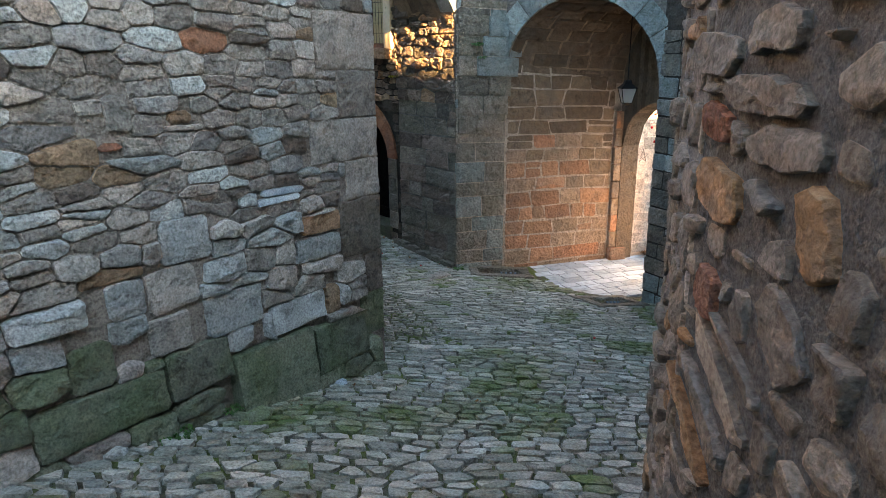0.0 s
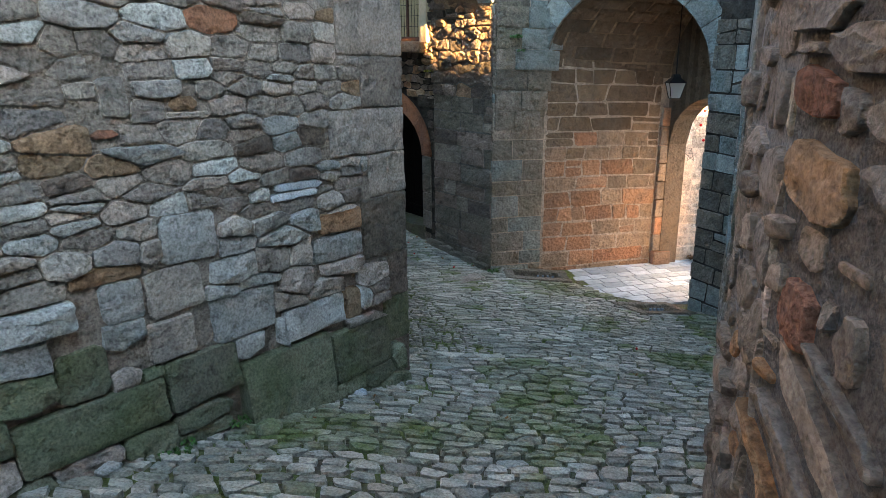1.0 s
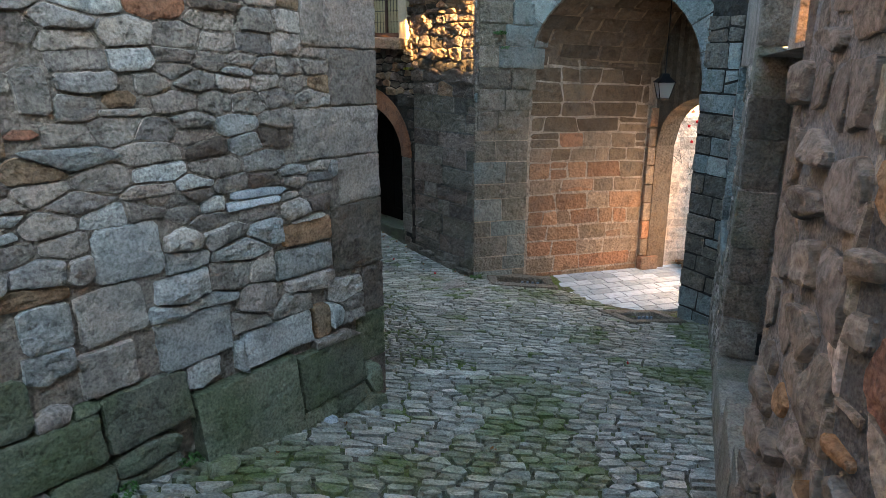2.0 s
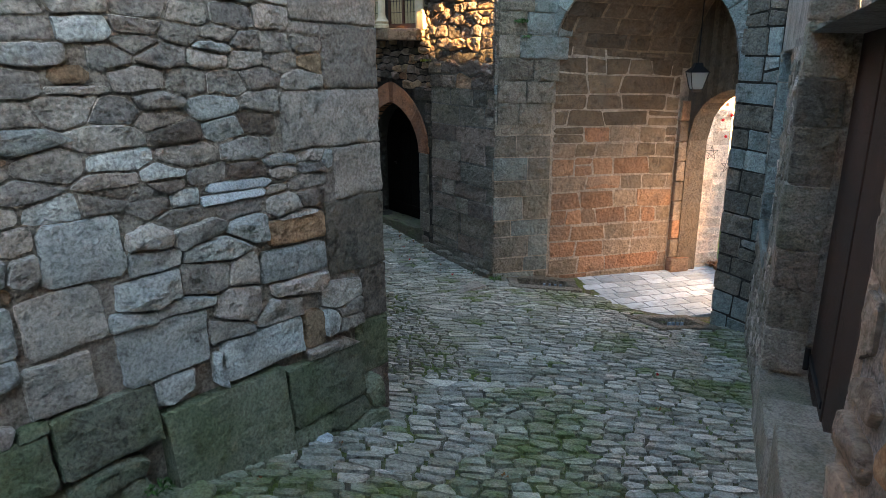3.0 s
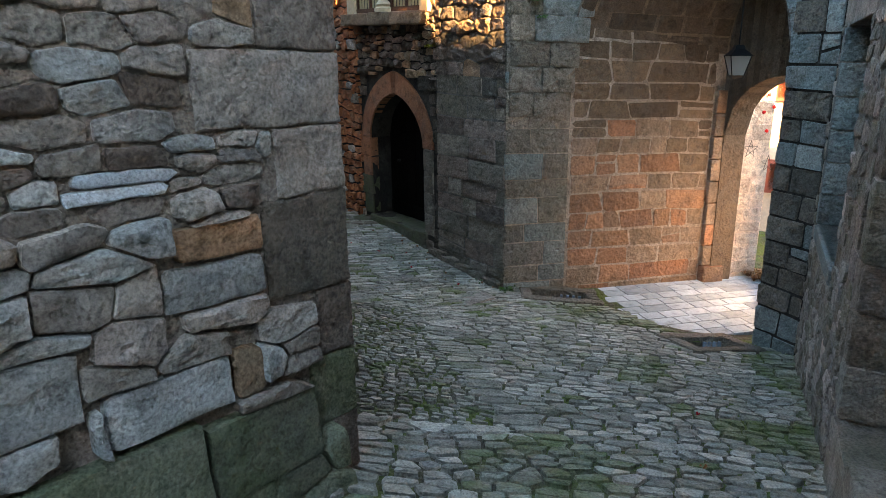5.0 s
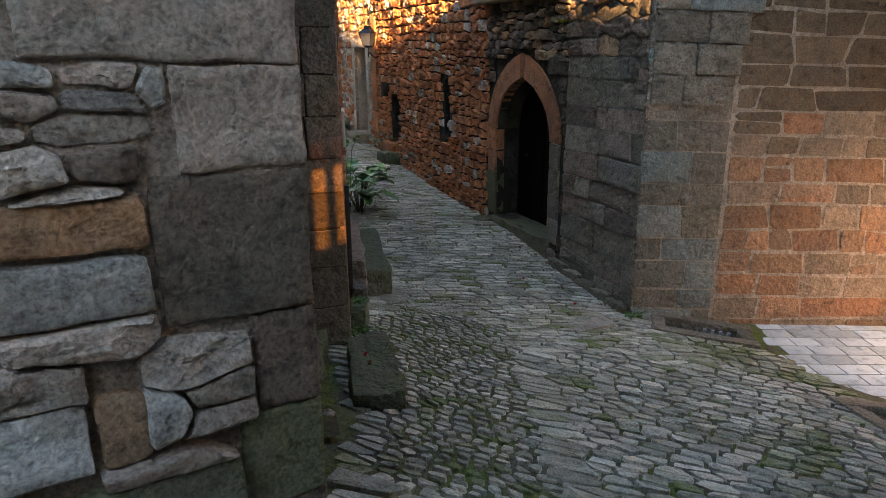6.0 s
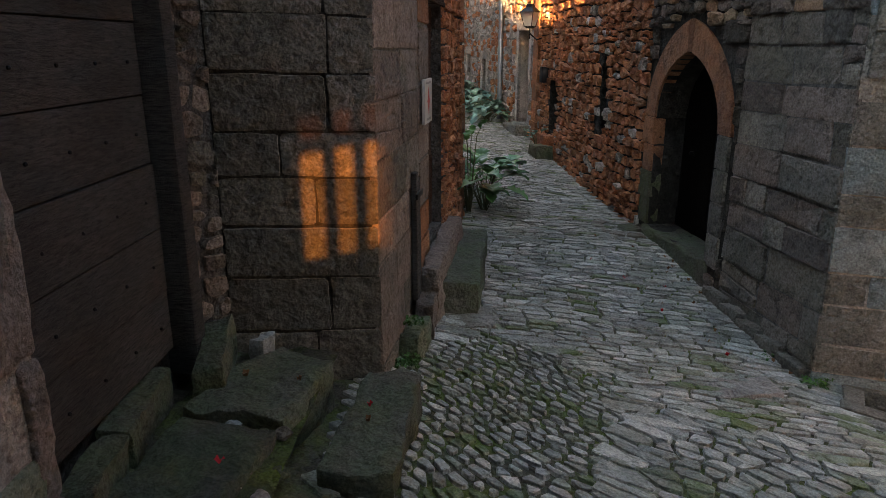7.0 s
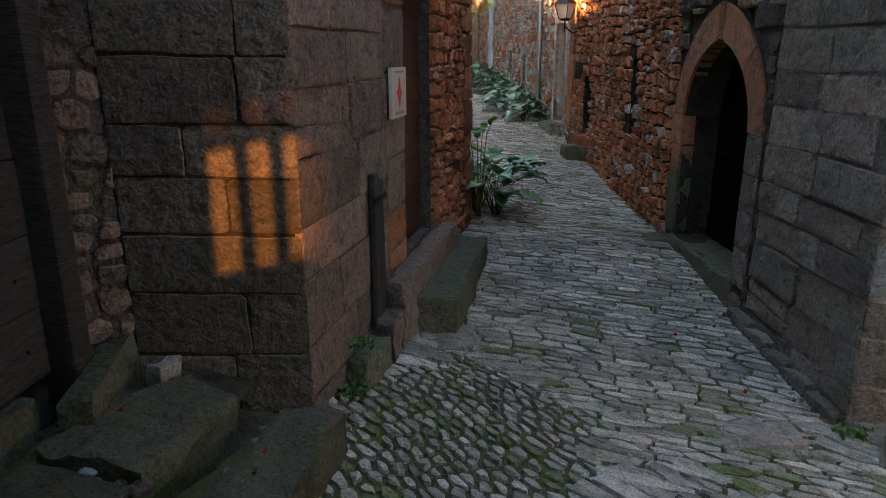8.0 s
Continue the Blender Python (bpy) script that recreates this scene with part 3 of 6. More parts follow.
for c in range(18):
    k0, k1 = c / 18, (c + 1) / 18
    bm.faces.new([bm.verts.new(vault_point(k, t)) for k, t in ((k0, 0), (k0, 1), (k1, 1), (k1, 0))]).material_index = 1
    t = -rng.uniform(0, 0.2)
    while t < 1:
        e = t + rng.uniform(0.14, 0.30)
        a, b = max(0.0, t) + 0.006, min(1.0, e) - 0.006
        g = 0.05 / 18
        if b - a > 0.03:
            rim = [bm.verts.new(vault_point(k, q, -0.01)) for k, q in ((k0 + g, a), (k0 + g, b), (k1 - g, b), (k1 - g, a))]
            low = [bm.verts.new(vault_point(k, q, rng.uniform(0.018, 0.040))) for k, q in ((k0 + 2 * g, a + 0.01), (k0 + 2 * g, b - 0.01), (k1 - 2 * g, b - 0.01), (k1 - 2 * g, a + 0.01))]
            bm.faces.new(low)
            for q in range(4):
                bm.faces.new((rim[q], rim[(q + 1) % 4], low[(q + 1) % 4], low[q]))
        t = e
for c in range(18):
    k0, k1 = c / 18, (c + 1) / 18
    bm.faces.new([bm.verts.new(vault_point(k, t, -0.2)) for k, t in ((k0, 0), (k0, 1), (k1, 1), (k1, 0))])
vault = tagged(part("ceiling_vault", bm, [VAULT, SOOTSHADE]), "brown stone barrel vault over the passage", "ceiling", kind="structure")
LANE_N = Vector((-0.738, -0.675))                # across the lane, away from the pointed door
K2 = Vector(K0)
XP = face_plane(K2 + LANE_N * 3.0, K2 - LANE_N * 0.2)


def span_height(u, grow=0.0):
    x = min(1.0, abs(u - 1.6) / (1.6 + grow))
    z, rise = (1.2, 1.9) if u > 1.6 else (2.2, 0.9)
    return z + (rise + grow) * math.sqrt(max(0.0, 1 - x * x))


bm = bmesh.new()
for i in range(28):
    a, b = 1.6 - 1.8 * math.cos(math.pi * i / 28), 1.6 - 1.8 * math.cos(math.pi * (i + 1) / 28)
    a, b = max(0.0, a), min(3.2, b)
    if b - a > 1e-3:
        prism(bm, XP, [(a, span_height(a)), (b, span_height(b)), (b, span_height(b, 0.22)), (a, span_height(a, 0.22))], -1.2, -0.02)
bmesh.ops.recalc_face_normals(bm, faces=bm.faces)
lane_arch = tagged(part("wall_lane_arch", bm, SOOTSHADE), "soot-stained stone arch spanning the lane from the buttress", "arch", kind="structure")
for i in range(11):
    bm = bmesh.new()
    k0, k1 = i / 11 + 0.004, (i + 1) / 11 - 0.004
    inner_pts, outer_pts = [], []
    for q in range(4):
        c = -math.cos(math.pi * (k0 + (k1 - k0) * q / 3))
        inner_pts.append((1.6 + 1.6 * c, span_height(1.6 + 1.6 * c) - 0.01))
        outer_pts.append((1.6 + 1.86 * c, span_height(1.6 + 1.86 * c, 0.26)))
    prism(bm, XP, inner_pts + outer_pts[::-1], -0.25, 0.015 + 0.012 * (i % 3))
    bmesh.ops.recalc_face_normals(bm, faces=bm.faces)
    part("voussoir", bm, TEAL, lane_arch)
for i in range(13):
    k0, k1 = i / 13 + 0.004, (i + 1) / 13 - 0.004
    for q in range(3):
        bm = bmesh.new()
        ends = [1.6 - 1.6 * math.cos(math.pi * k) for k in (k0, k1)]
        prism(bm, XP, [(ends[0], span_height(ends[0]) - 0.02), (ends[1], span_height(ends[1]) - 0.02), (ends[1], span_height(ends[1]) + 0.04), (ends[0], span_height(ends[0]) + 0.04)], -1.19 + 0.31 * q, -0.89 + 0.31 * q)
        bmesh.ops.recalc_face_normals(bm, faces=bm.faces)
        part("soffit_stone", bm, SOOTSHADE, lane_arch)
RW0, RWB = (0.85, 1.85), (0.77, -3.0)
RP = face_plane(RW1, RW0)
RL = RP.length
RDOOR = (RL - 3.88, RL - 0.62, -0.74, 1.56, 0.0, False)
RNICHE = (RL - 6.74, RL - 5.20, -0.22, 1.50, 0.0, False)
SUNWIN = (RL - 1.68, RL - 1.06, 1.58, 2.42, 0.0, False)
right_wall = wall("wall_right", RW1, RW0, -2.5, 1.56, 0.45, OLDRENDER, "rendered stone house wall with a doorway and a narrow niche", [RDOOR, RNICHE])
RHEAD = (RL - 3.88, RL - 1.95, 1.56, 2.35, 0.0, False)
right_upper = wall("wall_right_upper", RW1, RW0, 1.56, 2.65, 0.14, OLDRENDER, "upper wall of the rendered house with an unseen barred window", [RHEAD, SUNWIN])
# added out of view: this outline sets the lower edge of the sun strip
bm = bmesh.new()
prism(bm, RP, [(RL - 5.26, 2.65), (RL, 2.65), (RL, 13.0), (RL - 1.7, 13.0), (RL - 2.95, 10.2), (RL - 4.02, 6.7), (RL - 4.66, 4.9)], -0.14, 0)
sun_gable = tagged(part("wall_right_gable", bm, MORTAR), "unseen high gable whose outline cuts the sunlight in the lane", "wall", kind="structure")
# added out of view: keeps the sun off the passage wall
bm = bmesh.new()
prism(bm, RP, [(0.0, 2.65), (RL - 5.27, 2.65), (RL - 5.27, 5.2), (0.0, 5.2)], -0.14, 0)
sun_end = tagged(part("wall_right_end", bm, MORTAR), "unseen upper wall that blocks the sun beside the arch", "wall", kind="structure")
# unseen ceiling, added to keep the sky's light out of the recess
bm = bmesh.new()
vs = [(*p, 2.2 + level(p[0])) for p in (C2, D0, D1, IN, HC)]
lo, hi = [bm.verts.new(v) for v in vs], [bm.verts.new((v[0], v[1], v[2] + 0.3)) for v in vs]
bm.faces.new(lo)
bm.faces.new(hi)
for i in range(5):
    bm.faces.new((lo[i], lo[(i + 1) % 5], hi[(i + 1) % 5], hi[i]))
bmesh.ops.recalc_face_normals(bm, faces=bm.faces)
recess_shade = tagged(part("ceiling_recess", bm, DARKMORTAR), "unseen dark ceiling added over the recess to shade it", "ceiling", kind="structure")
RW2 = (0.97, 2.40)
right_corner = wall("wall_right_corner", RW2, RW0, -2.5, 4.4, 0.3, COARSEMORTAR, "coarse rubble corner of the wide doorway")
right_near = wall("wall_right_near", RW0, RWB, -2.5, 4.4, 0.3, COARSEMORTAR, "coarse rubble wall of brown and ochre stones in grey mortar")
# unseen closing wall, its height set to stop sun reaching the near lane
rear = wall("wall_rear", RWB, C0, -2.5, 3.6, 0.3, MORTAR, "unseen wall closing the lane's start and blocking the sun")
# unseen, added so that no direct sun reaches the pale wall outside
outer_shade = wall("wall_outside_right", (9.2, 11.5), (4.15, 9.35), -2.5, 1.6, 0.3, OUTER, "unseen plain wall added to shade the wall outside the passage")
outer = wall("wall_outside", TEND, (3.90, 11.58), -2.5, 3.6, 0.4, OUTER, "sunlit pale stone wall outside the passage")

# ---- doors and windows ----


def wood(name, dark, light, grain_axis=(1.0, 1.0, 12.0), rough=0.7):
    m, nt, b = shader(name, rough)
    tc = nt.nodes.new("ShaderNodeTexCoord").outputs["Object"]
    mp = nt.nodes.new("ShaderNodeMapping")
    mp.inputs["Scale"].default_value = grain_axis
    nt.links.new(tc, mp.inputs["Vector"])
    n1 = node(nt, "ShaderNodeTexNoise", Scale=6.0, Detail=8.0, Roughness=0.7)
    n2 = node(nt, "ShaderNodeTexNoise", Scale=2.0, Detail=4.0)
    nt.links.new(mp.outputs[0], n1.inputs["Vector"])
    nt.links.new(tc, n2.inputs["Vector"])
    c = ramp(nt, n1.outputs[0], [(0.3, dark), (0.75, light)])
    c = mix(nt, ramp(nt, n2.outputs[0], [(0.4, (0, 0, 0)), (0.7, (0.5, 0.5, 0.5))]), c, tuple(q * 0.5 for q in dark))
    c = mix(nt, 0.35, c, ramp(nt, piece_random(nt), [(0, (0.55, 0.55, 0.55)), (1, (1.0, 1.0, 1.0))]), "MULTIPLY")
    nt.links.new(c, b.inputs["Base Color"])
    n3 = node(nt, "ShaderNodeTexNoise", Scale=14.0, Detail=6.0, Roughness=0.75)
    nt.links.new(mp.outputs[0], n3.inputs["Vector"])
    c = mix(nt, 0.85, c, ramp(nt, n3.outputs[0], [(0.36, (0.12, 0.12, 0.12)), (0.50, (1.0, 1.0, 1.0)), (0.70, (1.5, 1.48, 1.45))]), "MULTIPLY")
    nt.links.new(c, b.inputs["Base Color"])
    bump = node(nt, "ShaderNodeBump", Strength=0.9, Distance=0.02)
    nt.links.new(n3.outputs[0], bump.inputs["Height"])
    nt.links.new(bump.outputs[0], b.inputs["Normal"])
    return m


GREYWOOD = wood("weathered_grey_wood", (0.030, 0.028, 0.027), (0.090, 0.082, 0.078), (1.2, 1.2, 9.0))
DARKWOOD = wood("dark_brown_wood", (0.030, 0.018, 0.014), (0.065, 0.038, 0.028), (14.0, 14.0, 1.5))
# near black: the unlit depth of the doorways is put into this colour
SHADEWOOD = wood("near_black_shade_wood", (0.003, 0.0025, 0.0025), (0.009, 0.007, 0.006), (14.0, 14.0, 1.5))
SHADEWOOD.node_tree.nodes["Principled BSDF"].inputs["Specular IOR Level"].default_value = 0.06
REDWOOD = wood("red_brown_wood", (0.075, 0.034, 0.02), (0.15, 0.07, 0.04), (3.0, 3.0, 20.0))


def plain(name, colour, rough=0.6, metal=0.0, noisy=0.25):
    m, nt, b = shader(name, rough)
    tc = nt.nodes.new("ShaderNodeTexCoord").outputs["Object"]
    n = node(nt, "ShaderNodeTexNoise", Scale=25.0, Detail=6.0)
    nt.links.new(tc, n.inputs["Vector"])
    nt.links.new(mix(nt, n.outputs[0], tuple(c * (1 - noisy) for c in colour), tuple(min(1, c * (1 + noisy)) for c in colour)), b.inputs["Base Color"])
    b.inputs["Metallic"].default_value = metal
    bump = node(nt, "ShaderNodeBump", Strength=0.25, Distance=0.002)
    nt.links.new(n.outputs[0], bump.inputs["Height"])
    nt.links.new(bump.outputs[0], b.inputs["Normal"])
    return m


IRON = plain("black_iron", (0.02, 0.02, 0.022), 0.55, 0.6)
ZINC = plain("zinc", (0.30, 0.32, 0.34), 0.45, 0.8)
BLUEPIPE = plain("blue_grey_pipe", (0.22, 0.27, 0.33), 0.5)
SIGNWHITE = plain("enamel_white", (0.42, 0.40, 0.38), 0.35)
SIGNRED = plain("enamel_red", (0.45, 0.03, 0.03), 0.4)
SIGNTEXT = plain("sign_grey", (0.25, 0.23, 0.23), 0.5)
RED = plain("red_paper", (0.55, 0.02, 0.03), 0.7)
CREAM = plain("cream_stone", (0.62, 0.52, 0.36), 0.8)
RENDER = plain("pink_render", (0.62, 0.50, 0.42), 0.9)
ROOFTILE = plain("roof_tile", (0.42, 0.34, 0.30), 0.9)
GLASS, gnt, gb = shader("window_glass", 0.08)
gb.inputs["Transmission Weight"].default_value = 1.0
gb.inputs["Base Color"].default_value = (0.85, 0.85, 0.75, 1)
MILK, mnt, mb = shader("frosted_glass", 0.4)
mb.inputs["Base Color"].default_value = (0.75, 0.74, 0.70, 1)
mb.inputs["Transmission Weight"].default_value = 0.6


def block(bm, P, u0, u1, z0, z1, d0, d1, bevel=0.0, tilt=0.0):
    """A box on a plane, with its edges rounded."""
    start = set(bm.verts)
    prism(bm, P, [(u0, z0), (u1, z0), (u1, z1 + tilt), (u0, z1)], d0, d1)
    if bevel:
        fresh = [v for v in bm.verts if v not in start]
        edges = list({e for v in fresh for e in v.link_edges})
        bmesh.ops.bevel(bm, geom=edges, offset=bevel, segments=2, affect="EDGES", profile=0.6)


def piece_block(name, P, u0, u1, z0, z1, d0, d1, material, parent=None, bevel=0.006, label="", smooth=True, rough=0.0, seed=0.0):
    bm = bmesh.new()
    block(bm, P, u0, u1, z0, z1, d0, d1, bevel)
    if rough:
        bmesh.ops.subdivide_edges(bm, edges=[e for e in bm.edges if e.calc_length() > 0.12], cuts=3, use_grid_fill=True)
        for v in bm.verts:
            v.co += rough * noise.noise_vector(v.co * 7 + Vector((seed, 0, 0))) + rough * 0.5 * noise.noise_vector(v.co * 19)
    bmesh.ops.recalc_face_normals(bm, faces=bm.faces)
    ob = part(name, bm, material, parent, label)
    if smooth:
        ob.data.shade_smooth()
        ob.data.set_sharp_from_angle(angle=radians(40))
    return ob


def empty(name, label, category, group=""):
    return tagged(new(name), label, category, group)


def rod(name, pts, radius, material, parent=None, sides=8, label="", taper=1.0):
    """A round bar along pts."""
    bm = bmesh.new()
    rings = []
    for i, p in enumerate(pts):
        p = Vector(p)
        t = (Vector(pts[min(i + 1, len(pts) - 1)]) - Vector(pts[max(i - 1, 0)])).normalized()
        q = t.to_track_quat("Z", "Y")
        r = radius * (1 + (taper - 1) * i / max(1, len(pts) - 1))
        rings.append([bm.verts.new(p + q @ Vector((r * math.cos(a), r * math.sin(a), 0))) for a in (2 * math.pi * k / sides for k in range(sides))])
    for a, b in zip(rings, rings[1:]):
        for k in range(sides):
            bm.faces.new((a[k], a[(k + 1) % sides], b[(k + 1) % sides], b[k]))
    bm.faces.new(rings[0][::-1])
    bm.faces.new(rings[-1])
    ob = part(name, bm, material, parent, label)
    ob.data.shade_smooth()
    ob.data.set_sharp_from_angle(angle=radians(50))
    return ob


def lathe(name, base, profile, material, parent=None, sides=16, label=""):
    bm = bmesh.new()
    rings = [[bm.verts.new(Vector(base) + Vector((r * math.cos(a), r * math.sin(a), z))) for a in (2 * math.pi * k / sides for k in range(sides))] for r, z in profile]
    for a, b in zip(rings, rings[1:]):
        for k in range(sides):
            bm.faces.new((a[k], a[(k + 1) % sides], b[(k + 1) % sides], b[k]))
    bm.faces.new(rings[0][::-1])
    bm.faces.new(rings[-1])
    ob = part(name, bm, material, parent, label)
    ob.data.shade_smooth()
    ob.data.set_sharp_from_angle(angle=radians(50))
    return ob


def plank_door(label, P, u0, u1, z0, z1, depth, material, count, horizontal=False, frame_material=None, top=None):
    """A plank door set back in an opening. top: the opening, where its head is arched."""
    door = empty("wooden_door", label, "door")
    door.location = P((u0 + u1) / 2, z0, depth)
    for i in range(count):
        g = 0.003
        if horizontal:
            a, b = z0 + (z1 - z0) * i / count, z0 + (z1 - z0) * (i + 1) / count
            piece_block("plank", P, u0, u1, a + g, b - g, depth - 0.04, depth + 0.004 * (i % 3), material, None, 0.005)
        else:
            a, b = u0 + (u1 - u0) * i / count, u0 + (u1 - u0) * (i + 1) / count
            h = z1 if top is None else max(arch_height(top, a + 0.01), arch_height(top, b - 0.01))
            piece_block("plank", P, a + g, b - g, z0, h, depth - 0.04, depth + 0.004 * (i % 3), material, None, 0.005)
    inv = Matrix.Translation(-door.location)
    for o in list(scene.collection.objects):
        if o.name.split(".")[0] == "plank" and o.parent is None:
            o.parent = door
            o.matrix_parent_inverse = inv
    return door


def under(child, thing):
    """Hangs a part built in place under a thing that stands elsewhere."""
    child.parent = thing
    child.matrix_parent_inverse = Matrix.Translation(-thing.location)
    return child


# recessed grey door with nails and a ring
QP = face_plane(D0, D1)
QL = QP.length
rdoor = plank_door("weathered grey wooden plank door studded with nails", QP, 0.05, QL - 0.10, -0.90, 1.9, 0.035, GREYWOOD, 9, True)
for i in range(9):
    for j in range(7):
        u = 0.15 + (QL - 0.4) * j / 6 + 0.02 * noise.noise(Vector((i, j, 0)))
        c = QP(u, -0.75 + 0.31 * i + 0.03 * noise.noise(Vector((j, i, 3))), 0.042)
        bm = bmesh.new()
        bmesh.ops.create_uvsphere(bm, u_segments=6, v_segments=4, radius=0.009, matrix=Matrix.Translation(c))
        under(part("nail", bm, IRON), rdoor)
ring_c = QP(QL - 0.62, 0.78, 0.075)
nrm = (QP(0, 0, 1) - QP(0, 0, 0))
wdir = (QP(1, 0, 0) - QP(0, 0, 0))
under(rod("ring", [ring_c + 0.06 * (math.cos(a) * wdir + math.sin(a) * Vector((0, 0, 1))) for a in (2 * math.pi * k / 16 for k in range(17))], 0.009, IRON), rdoor)
post = piece_block("door_post", QP, QL - 0.14, QL - 0.02, -1.05, 2.3, 0.0, 0.16, GREYWOOD, None, 0.016, rough=0.014)
tagged(post, "weathered dark old wooden door post beside the grey door", "post")

# door of the right-hand house
rd = plank_door("dark brown wooden door with an iron strap hinge", RP, RDOOR[0] - 0.05, RDOOR[1] + 0.05, RDOOR[2], RDOOR[3] + 0.02, -0.28, DARKWOOD, 12)
under(piece_block("strap_hinge", RP, RDOOR[0] + 0.03, RDOOR[0] + 0.75, -0.56, -0.51, -0.28, -0.262, IRON, None, 0.003), rd)
under(rod("hinge_pin", [RP(RDOOR[0] + 0.05, -0.62, -0.25), RP(RDOOR[0] + 0.05, -0.46, -0.25)], 0.02, IRON), rd)
for k in range(7):
    a = RHEAD[0] - 0.21 + 0.33 * k
    under(piece_block("plank", RP, a + 0.003, a + 0.327, RDOOR[3] + 0.025, RHEAD[3] + 0.25, -0.32, -0.28 + 0.004 * (k % 3), DARKWOOD, None, 0.005), rd)
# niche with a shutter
nich = plank_door("dark wooden shutter deep in a narrow stone niche", RP, RNICHE[0], RNICHE[1], RNICHE[2], RNICHE[3] + 0.02, -0.34, SHADEWOOD, 6)
# barred window, unseen: it shapes the sun patch on the house front
bars = empty("window_grille", "unseen dark timber window bars that shape the sun patch", "window grille")
bars.location = RP((SUNWIN[0] + SUNWIN[1]) / 2, SUNWIN[2], -0.07)
for k in (0.33, 0.64):
    u = SUNWIN[0] + (SUNWIN[1] - SUNWIN[0]) * k
    under(piece_block("mullion", RP, u - 0.03, u + 0.03, SUNWIN[2], SUNWIN[3], -0.09, -0.05, DARKWOOD, None, 0.004), bars)
for z in (2.24,):
    under(piece_block("transom", RP, SUNWIN[0], SUNWIN[1], z - 0.022, z + 0.022, -0.088, -0.052, DARKWOOD, None, 0.004), bars)
# tinted panes added to weaken the sunbeam, doubled where the patch is fainter
DIMPANE = bpy.data.materials.new("sun_dimming_glass")
DIMPANE.use_nodes = True
an = DIMPANE.node_tree.nodes
tr = an.new("ShaderNodeBsdfTransparent")
tr.inputs[0].default_value = (0.33, 0.26, 0.17, 1)
DIMPANE.node_tree.links.new(tr.outputs[0], an["Material Output"].inputs[0])
under(piece_block("pane", RP, SUNWIN[0], SUNWIN[1], SUNWIN[2], SUNWIN[3], -0.071, -0.068, DIMPANE, None, 0.0, smooth=False), bars)
under(piece_block("dusty_pane", RP, SUNWIN[0], SUNWIN[1], 2.20, SUNWIN[3], -0.079, -0.076, DIMPANE, None, 0.0, "second upper pane that dims the sun patch", smooth=False), bars)
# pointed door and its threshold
pd = plank_door("near-black planks for the dark inside of a pointed stone doorway", DP, PD[0], PD[1], PD[2], 0.6, -0.34, SHADEWOOD, 6, top=PD)
under(piece_block("bottom_rail", DP, PD[0] + 0.02, PD[1] - 0.02, PD[2] + 0.02, PD[2] + 0.22, -0.34, -0.32, SHADEWOOD, None, 0.006), pd)
lock_c = DP(PD[0] + 0.28, -0.45, -0.315)
under(lathe("door_knob", lock_c, [(0.02, -0.02), (0.028, 0), (0.02, 0.02)], IRON), pd)
# lane house door
hd = plank_door("red-brown wooden door of wide horizontal boards", HP, HD[0], HD[1], HD[2], HD[3], -0.09, REDWOOD, 9, True)
under(rod("handle", [HP(HD[0] + 0.18, 0.30, -0.09), HP(HD[0] + 0.18, 0.30, -0.04), HP(HD[0] + 0.18, 0.06, -0.04), HP(HD[0] + 0.18, 0.06, -0.09)], 0.012, IRON), hd)
under(piece_block("lock_plate", HP, HD[0] + 0.12, HD[0] + 0.16, 0.0, 0.08, -0.09, -0.075, IRON, None, 0.003), hd)
lint = tagged(piece_block("door_lintel", HP, HD[0] - 0.1, HD[1] + 0.12, HD[3], HD[3] + 0.13, -0.3, 0.03, DARKWOOD, None, 0.012, rough=0.008), "worn dark timber lintel over the lane door", "lintel")
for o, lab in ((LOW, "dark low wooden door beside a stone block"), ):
    plank_door(lab, DP, o[0], o[1], o[2], o[3], -0.3, SHADEWOOD, 4)
plank_door("dark shutter behind the narrow slit", DP, SLIT[0], SLIT[1], SLIT[2], 0.52, -0.42, SHADEWOOD, 2)
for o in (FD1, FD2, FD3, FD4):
    plank_door("dark wooden door in a far stone doorway", FP, o[0], o[1], o[2], o[3], -0.3, SHADEWOOD if o is not FD1 else DARKWOOD, 4)

# mullioned window in the sunlit strip: two casements on a projecting sill, in front of the wall
wn = empty("mullioned_window", "sunlit mullioned window with red-brown casements and stone column", "window")
wn.location = DP((WIN[0] + WIN[1]) / 2, WIN[2], 0)
for a, b in ((WIN[0], UB - 0.98), (UB - 0.80, WIN[1] - 0.05)):
    cas = under(piece_block("casement", DP, a, b, WIN[2], WIN[2] + 0.07, 0.0, 0.05, REDWOOD, None, 0.005), wn)
    for u in (a, (a + b) / 2 - 0.02, b - 0.05):
        under(piece_block("stile", DP, u, u + 0.05, WIN[2] + 0.07, WIN[3], 0.0, 0.045, REDWOOD, None, 0.005), wn)
    for h in ((a + 0.05, (a + b) / 2 - 0.02), ((a + b) / 2 + 0.03, b - 0.05)):
        under(piece_block("pane", DP, h[0], h[1], WIN[2] + 0.07, WIN[3], 0.012, 0.018, plain("old_glass", (0.45, 0.38, 0.22), 0.15), None, 0.0, smooth=False), wn)
        for k in range(1, 4):
            uu = h[0] + (h[1] - h[0]) * k / 4
            under(rod("lead_bar", [DP(uu, WIN[2] + 0.07, 0.022), DP(uu, WIN[3], 0.022)], 0.004, IRON, sides=5), wn)
        for k in range(1, 7):
            zz = WIN[2] + 0.07 + 0.16 * k
            under(rod("lead_bar", [DP(h[0], zz, 0.022), DP(h[1], zz, 0.022)], 0.004, IRON, sides=5), wn)
